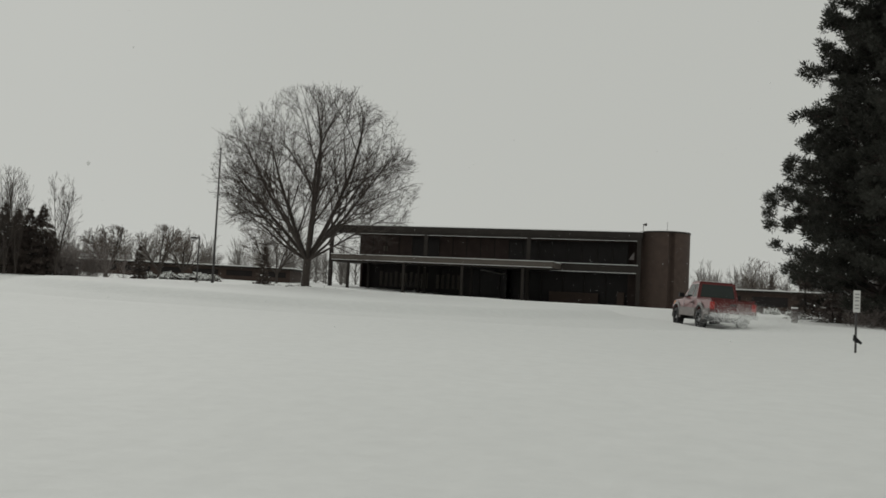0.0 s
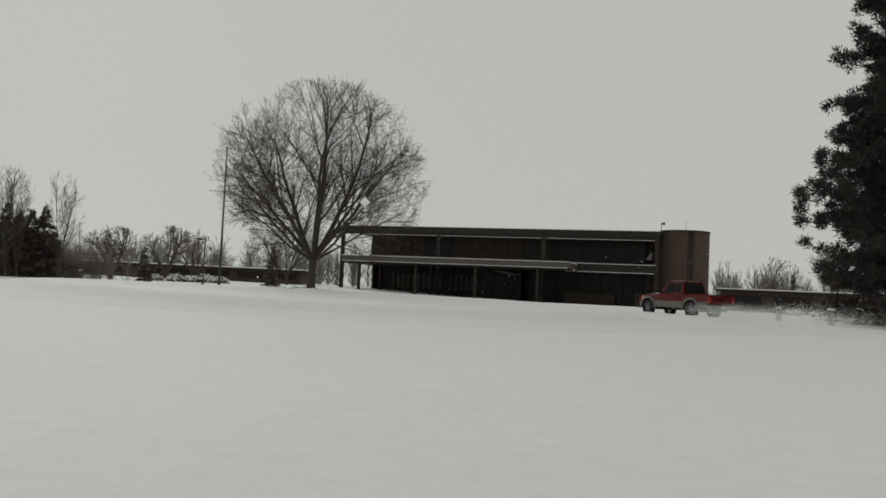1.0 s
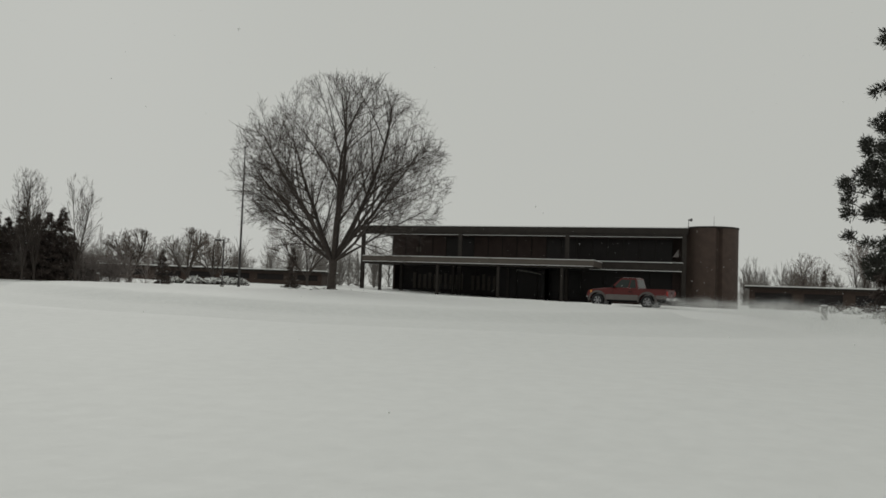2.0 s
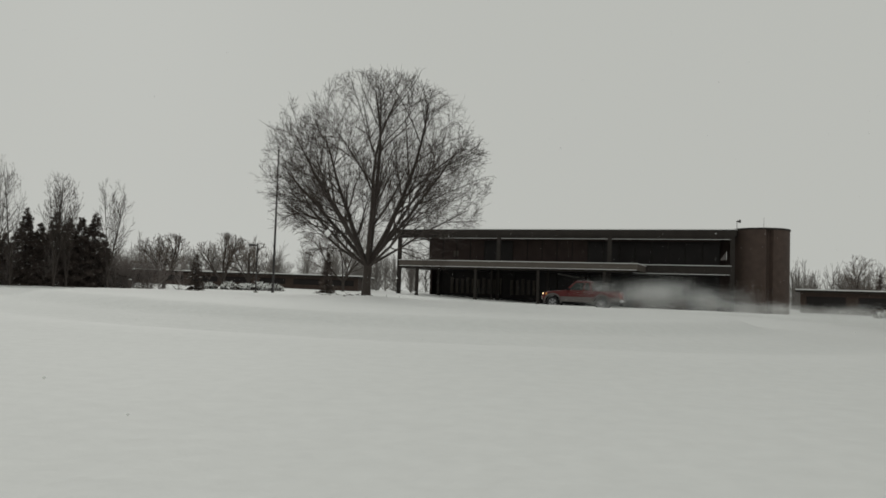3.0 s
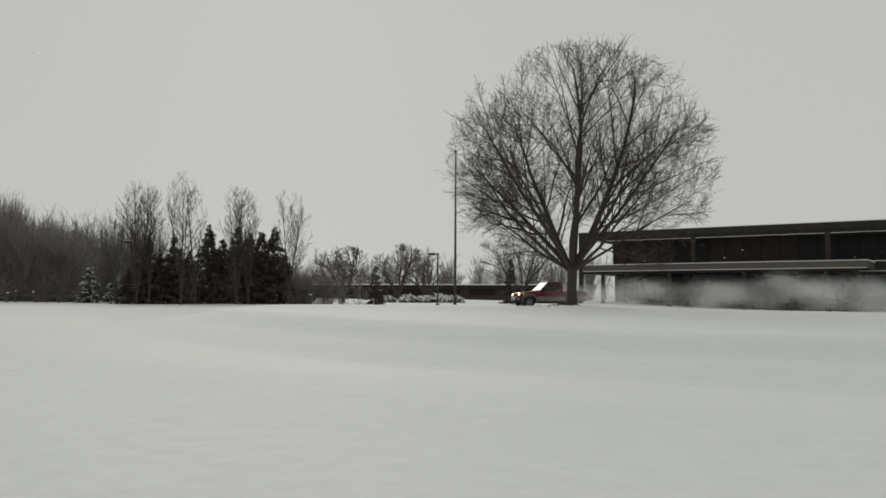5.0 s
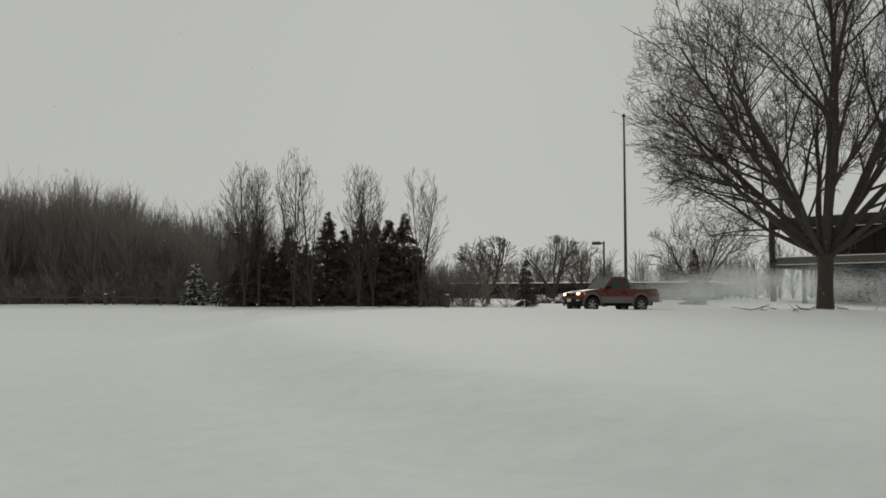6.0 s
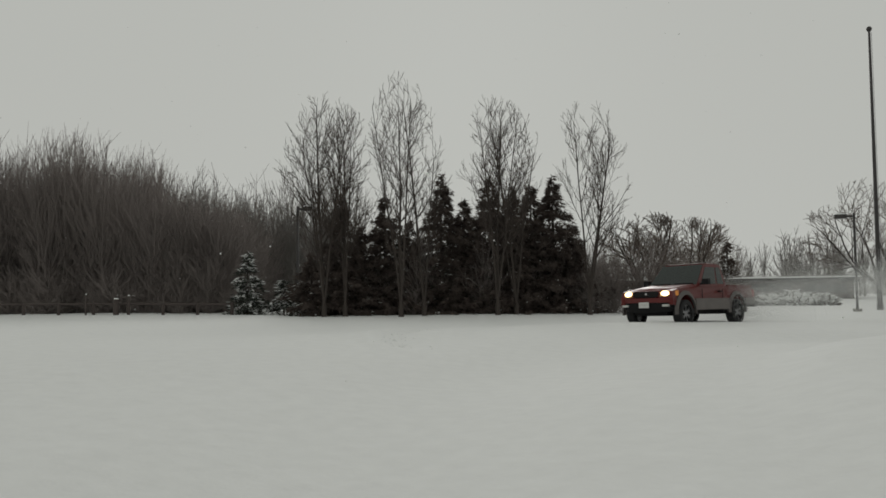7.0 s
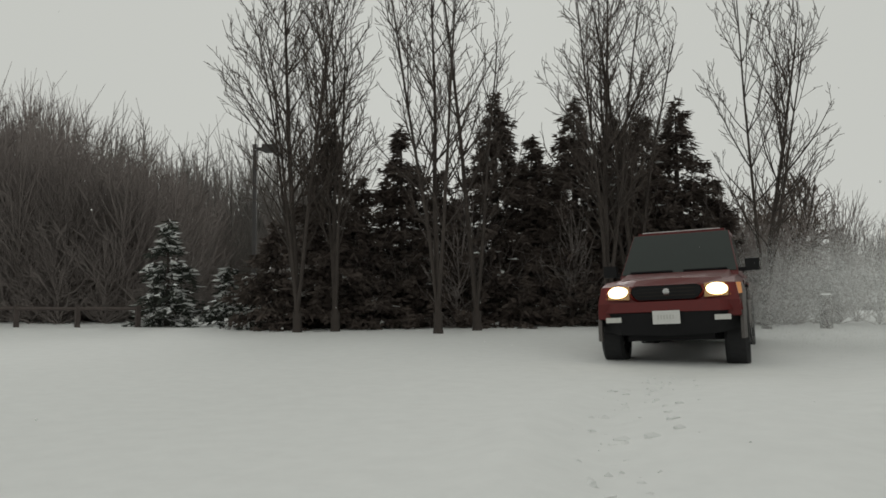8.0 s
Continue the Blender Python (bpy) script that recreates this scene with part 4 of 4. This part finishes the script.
    hull(bm, [(2.10, y, z) for y, z in mouth], [(2.212, y, z) for y, z in mouth])
    gr = part("grille", bm, BLACKP, t, "dark rounded grille")
    rim_out = [(y * 1.09, 0.912 + (z - 0.912) * 1.2) for y, z in mouth]
    bm = bmesh.new()
    n = len(mouth)
    ra, rb = [bm.verts.new((2.20, y, z)) for y, z in rim_out], [bm.verts.new((2.226, y * 1.02, 0.912 + (z - 0.912) * 1.05)) for y, z in mouth]
    rc = [bm.verts.new((2.19, y, z)) for y, z in mouth]
    for i in range(n):
        j = (i + 1) % n
        bm.faces.new((ra[i], ra[j], rb[j], rb[i]))
        bm.faces.new((rb[i], rb[j], rc[j], rc[i]))
    part("grille_surround", bm, PAINT, t)
    for z in (0.87, 0.912, 0.954):
        boxes("grille_bar", [(2.212, 2.217, -0.33, 0.33, z, z + 0.010)], STEEL, gr)
    bm = bmesh.new()
    cyl(bm, (2.19, 0, 0.92), (2.222, 0, 0.92), 0.048, 0.042, 20)
    part("badge", bm, CHROME, t, "plain round metal badge", True)
    bm = bmesh.new()
    hull(bm, [(2.1, -0.84, 0.69), (2.30, -0.6, 0.69), (2.335, 0, 0.69), (2.30, 0.6, 0.68), (2.1, 0.84, 0.68)], [(2.08, -0.82, 0.80), (2.25, -0.6, 0.81), (2.29, 0, 0.81), (2.25, 0.6, 0.81), (2.08, 0.82, 0.80)])
    bevel(bm, 0.02, 2)
    part("front_bumper", bm, PAINT, t, "red front bumper")
    bm = bmesh.new()
    hull(bm, [(1.95, -0.80, 0.46), (2.16, -0.55, 0.42), (2.2, 0, 0.40), (2.16, 0.55, 0.42), (1.95, 0.80, 0.46)], [(2.05, -0.83, 0.68), (2.27, -0.6, 0.68), (2.31, 0, 0.68), (2.27, 0.6, 0.68), (2.05, 0.83, 0.68)])
    part("air_dam", bm, BLACKP, t, "black lower bumper")
    pl = boxes("number_plate", [(2.325, 2.34, -0.155, 0.155, 0.545, 0.70)], SIGNW, t, "white number plate", 0.004)
    for k in range(6):
        boxes("plate_bar", [(2.342, 2.346, -0.10 + k * 0.034, -0.082 + k * 0.034, 0.60, 0.65)], FOG, pl)
    # rear
    bm = bmesh.new()
    box(bm, -2.79, -2.74, -0.63, 0.63, 0.66, 1.10)
    bevel(bm, 0.015, 2)
    tg = part("tailgate", bm, PAINT, t)
    boxes("tailgate_handle", [(-2.81, -2.79, -0.12, 0.12, 0.92, 0.99)], BLACKP, tg)
    bm = bmesh.new()
    box(bm, -2.95, -2.72, -0.82, 0.82, 0.50, 0.66)
    bevel(bm, 0.03, 2)
    part("rear_bumper", bm, CHROME, t, "bright step bumper dusted with snow")
    boxes("rear_plate", [(-2.965, -2.95, -0.15, 0.15, 0.52, 0.64)], SIGNW, t)
    boxes("bed_floor", [(-2.68, -1.1, -0.68, 0.68, 1.121, 1.128)], BLACKP, t, "black open bed")
    boxes("bed_rail", [(-2.72, -1.06, -0.78, -0.70, 1.12, 1.17), (-2.72, -1.06, 0.70, 0.78, 1.12, 1.17)], PAINT, t, "", 0.01)
    boxes("underbody", [(-2.6, 2.0, -0.5, 0.5, 0.34, 0.56)], BLACKP, t)
    for cx in (FX, RX):
        bm = bmesh.new()
        cyl(bm, (cx, -0.75, 0.37), (cx, 0.75, 0.37), 0.06, 0.06, 10)
        part("axle", bm, BLACKP, t)
    for s in (-1, 1):
        boxes("wiper", [(0.70, 0.76, s * 0.35 - 0.28, s * 0.35 + 0.28, 1.205, 1.225)], BLACKP, t)
    # wheels
    wheels = []
    for cx in (FX, RX):
        for s in (-1, 1):
            w = new("wheel")
            w.parent = t
            bm = bmesh.new()
            n, pr = 36, [(-0.13, 0.25), (-0.135, 0.34), (-0.10, 0.385), (0.10, 0.385), (0.135, 0.34), (0.13, 0.25)]
            rings = [[bm.verts.new((r * math.cos(2 * math.pi * i / n), y, r * math.sin(2 * math.pi * i / n))) for i in range(n)] for y, r in pr]
            for a, b in zip(rings, rings[1:] + rings[:1]):
                for i in range(n):
                    bm.faces.new((a[i], a[(i + 1) % n], b[(i + 1) % n], b[i]))
            part("tyre", bm, RUBBER, w, "black tyre with packed snow")
            bm = bmesh.new()
            cyl(bm, (0, -0.06 * s, 0), (0, 0.08 * s, 0), 0.25, 0.25, 28)
            rim = part("rim", bm, ALLOY, w, "silver spoked rim")
            bm = bmesh.new()
            for k in range(6):
                a = k * math.pi / 3 + 0.3
                c, q = math.cos(a), math.sin(a)
                p0, p1 = Vector((0.09 * c, 0.085 * s, 0.09 * q)), Vector((0.225 * c, 0.085 * s, 0.225 * q))
                cyl(bm, p0 - Vector((0, 0.02 * s, 0)), p0 + Vector((0.13 * c, 0.012 * s, 0.13 * q)), 0.03, 0.045, 6)
            part("rim_opening", bm, BLACKP, w, "dark openings between spokes")
            wheels.append((w, cx, s))
    return t, wheels


TRUCK, WHEELS = build_truck()
# seconds, x, y, heading in degrees
DRIVE = [
    (0.0, 48.17, -69.5, 105), (0.5, 47.41, -63.8, 116), (1.0, 45.98, -57.6, 134), (1.5, 43.77, -52.2, 156), (2.2, 39.4, -48.4, 169), (3.0, 34.2, -45.76, 182),
    (3.5, 29.54, -43.33, 194), (4.0, 24.65, -41.5, 205), (4.8, 17.9, -42.2, 224), (5.5, 12.63, -45.19, 243), (6.0, 10.95, -48.42, 251),
    (6.5, 8.82, -52.31, 261), (7.0, 6.04, -54.78, 271), (7.5, 3.69, -56.89, 280), (8.0, 1.60, -57.76, 293),
]
# seconds and lean of the body in degrees
LEAN = [(0.0, 2.0), (0.5, 1.0), (1.0, 0.0), (1.5, -0.8), (3.0, 0.0), (5.5, 2.0), (6.0, 2.0), (6.5, 2.3), (7.0, 1.5), (7.5, 1.7), (8.0, 2.4)]


def drive_at(t):
    T = [r[0] for r in DRIVE]
    t = min(max(t, T[0] - 2), T[-1])
    if t < 0:
        return 48.3 + 1.2 * -t, -69.5 + 13 * t, 106 + 20 * t
    return tuple(float(np.interp(t, T, [r[k] for r in DRIVE])) for k in (1, 2, 3))


# ---- flying snow ----
def puff_mesh(seed, n, sx, sy, sz, size):
    rng = np.random.default_rng(seed)
    c = rng.normal(size=(7, 3)) * np.array([sx, sy, sz]) * 0.75
    k = rng.integers(0, 7, n)
    p = c[k] + rng.normal(size=(n, 3)) * np.array([sx, sy, sz]) * 0.55
    return blades("flying_snow", p, rng.normal(size=(n, 3)), size, size * 0.8, rng)


PUFFS = [puff_mesh(200 + i, 34000, 1.2, 1.2, 0.52, 0.016) for i in range(4)]
FINE = [puff_mesh(220 + i, 80000, 1.0, 1.0, 0.5, 0.0075) for i in range(2)]
SMALL = [puff_mesh(210 + i, 14000, 0.7, 0.7, 0.24, 0.014) for i in range(3)]
for me in PUFFS + SMALL + FINE:
    me.materials.append(SPRAY)
CLOUDS = []
rngp = random.Random(9)
te = -0.5
while te < 7.9:
    x, y, a = drive_at(te)
    x, y = x - 1.9 * math.cos(radians(a)), y - 1.9 * math.sin(radians(a))
    big = te > 2.0
    kind = FINE if te > 6.25 else PUFFS if big else SMALL
    ob = tagged(new("snow_cloud", kind[len(CLOUDS) % len(kind)]), "loose powder snow thrown up behind the truck", "snow cloud", "powder snow behind the truck")
    CLOUDS.append((ob, te, x + rngp.uniform(-0.4, 0.4), y + rngp.uniform(-0.4, 0.4), rngp.uniform(0.8, 1.6) if te > 4.6 else rngp.uniform(0.6, 1.3) if big else 0.34, rngp.uniform(0, 360)))
    te += 0.22 if te < 4.6 else 0.11


def flakes(seed, n):
    rng = np.random.default_rng(seed)
    c = rng.uniform((-12, -112, -1), (58, -45, 20), (n, 3))
    r = rng.uniform(0.004, 0.010, (n, 1))
    o = np.array([(1, 0, 0), (0, 1, 0), (-1, 0, 0), (0, -1, 0), (0, 0, 1), (0, 0, -1)], float)
    v = (c[:, None] + o[None] * r[:, None]).reshape(-1, 3)
    t = np.array([(0, 1, 4), (1, 2, 4), (2, 3, 4), (3, 0, 4), (1, 0, 5), (2, 1, 5), (3, 2, 5), (0, 3, 5)])
    me = mesh_np("falling_snow", v, (np.arange(n)[:, None, None] * 6 + t[None]).reshape(-1, 3))
    return tagged(part("falling_snow", me, SPRAY), "scattered falling snowflakes", "snowfall", kind="stuff")


FLAKES = [(flakes(401, 6000), 0.5, 0.3, -1.1), (flakes(402, 6000), 0.9, 0.1, -0.8)]


def motions():
    x0, y0, turned, spin = None, None, 0.0, []

    def lean(t):
        return float(np.interp(t, [r[0] for r in LEAN], [r[1] for r in LEAN]))

    walk(TRUCK, [(t, pose(x, y, gz(x, y) - 0.09, lean(t), 0, a)) for t, x, y, a in DRIVE])
    n = 200
    for i in range(n + 1):
        t = 8.0 * i / n
        x, y, a = drive_at(t)
        if x0 is not None:
            turned += math.degrees(math.hypot(x - x0, y - y0) / 0.385)
        x0, y0 = x, y
        spin.append((t, turned))
    for w, cx, s in WHEELS:
        walk(w, [(t, pose(cx, s * 0.73, 0.385 - s * 0.73 * math.tan(radians(lean(t))), 0, d, 0)) for t, d in spin])
    for ob, te, x, y, h, turn in CLOUDS:
        z = gz(x, y)
        keys = [(te - 0.1, -2.4), (te + 0.1, h * 0.45), (te + 0.6, h * 0.8), (te + 1.3, h), (te + 2.6, h * 0.75), (te + 5.0, -0.6), (te + 7.5, -2.6)]
        kt = [k[0] for k in keys]
        ts = sorted({0.0, 8.0} | {k for k in kt if 0 < k < 8})
        out = []
        for t in ts:
            zz = float(np.interp(t, kt, [k[1] for k in keys]))
            drift = max(0.0, min(t - te, 6.0))
            out.append((t, pose(x + 0.35 * drift, y + 0.15 * drift, z + zz, 0, 0, turn + 6 * drift)))
        walk(ob, out)
    for ob, vx, vy, vz in FLAKES:
        walk(ob, [(0.0, pose(0, 0, 0)), (8.0, pose(vx * 8, vy * 8, vz * 8))])


motions()
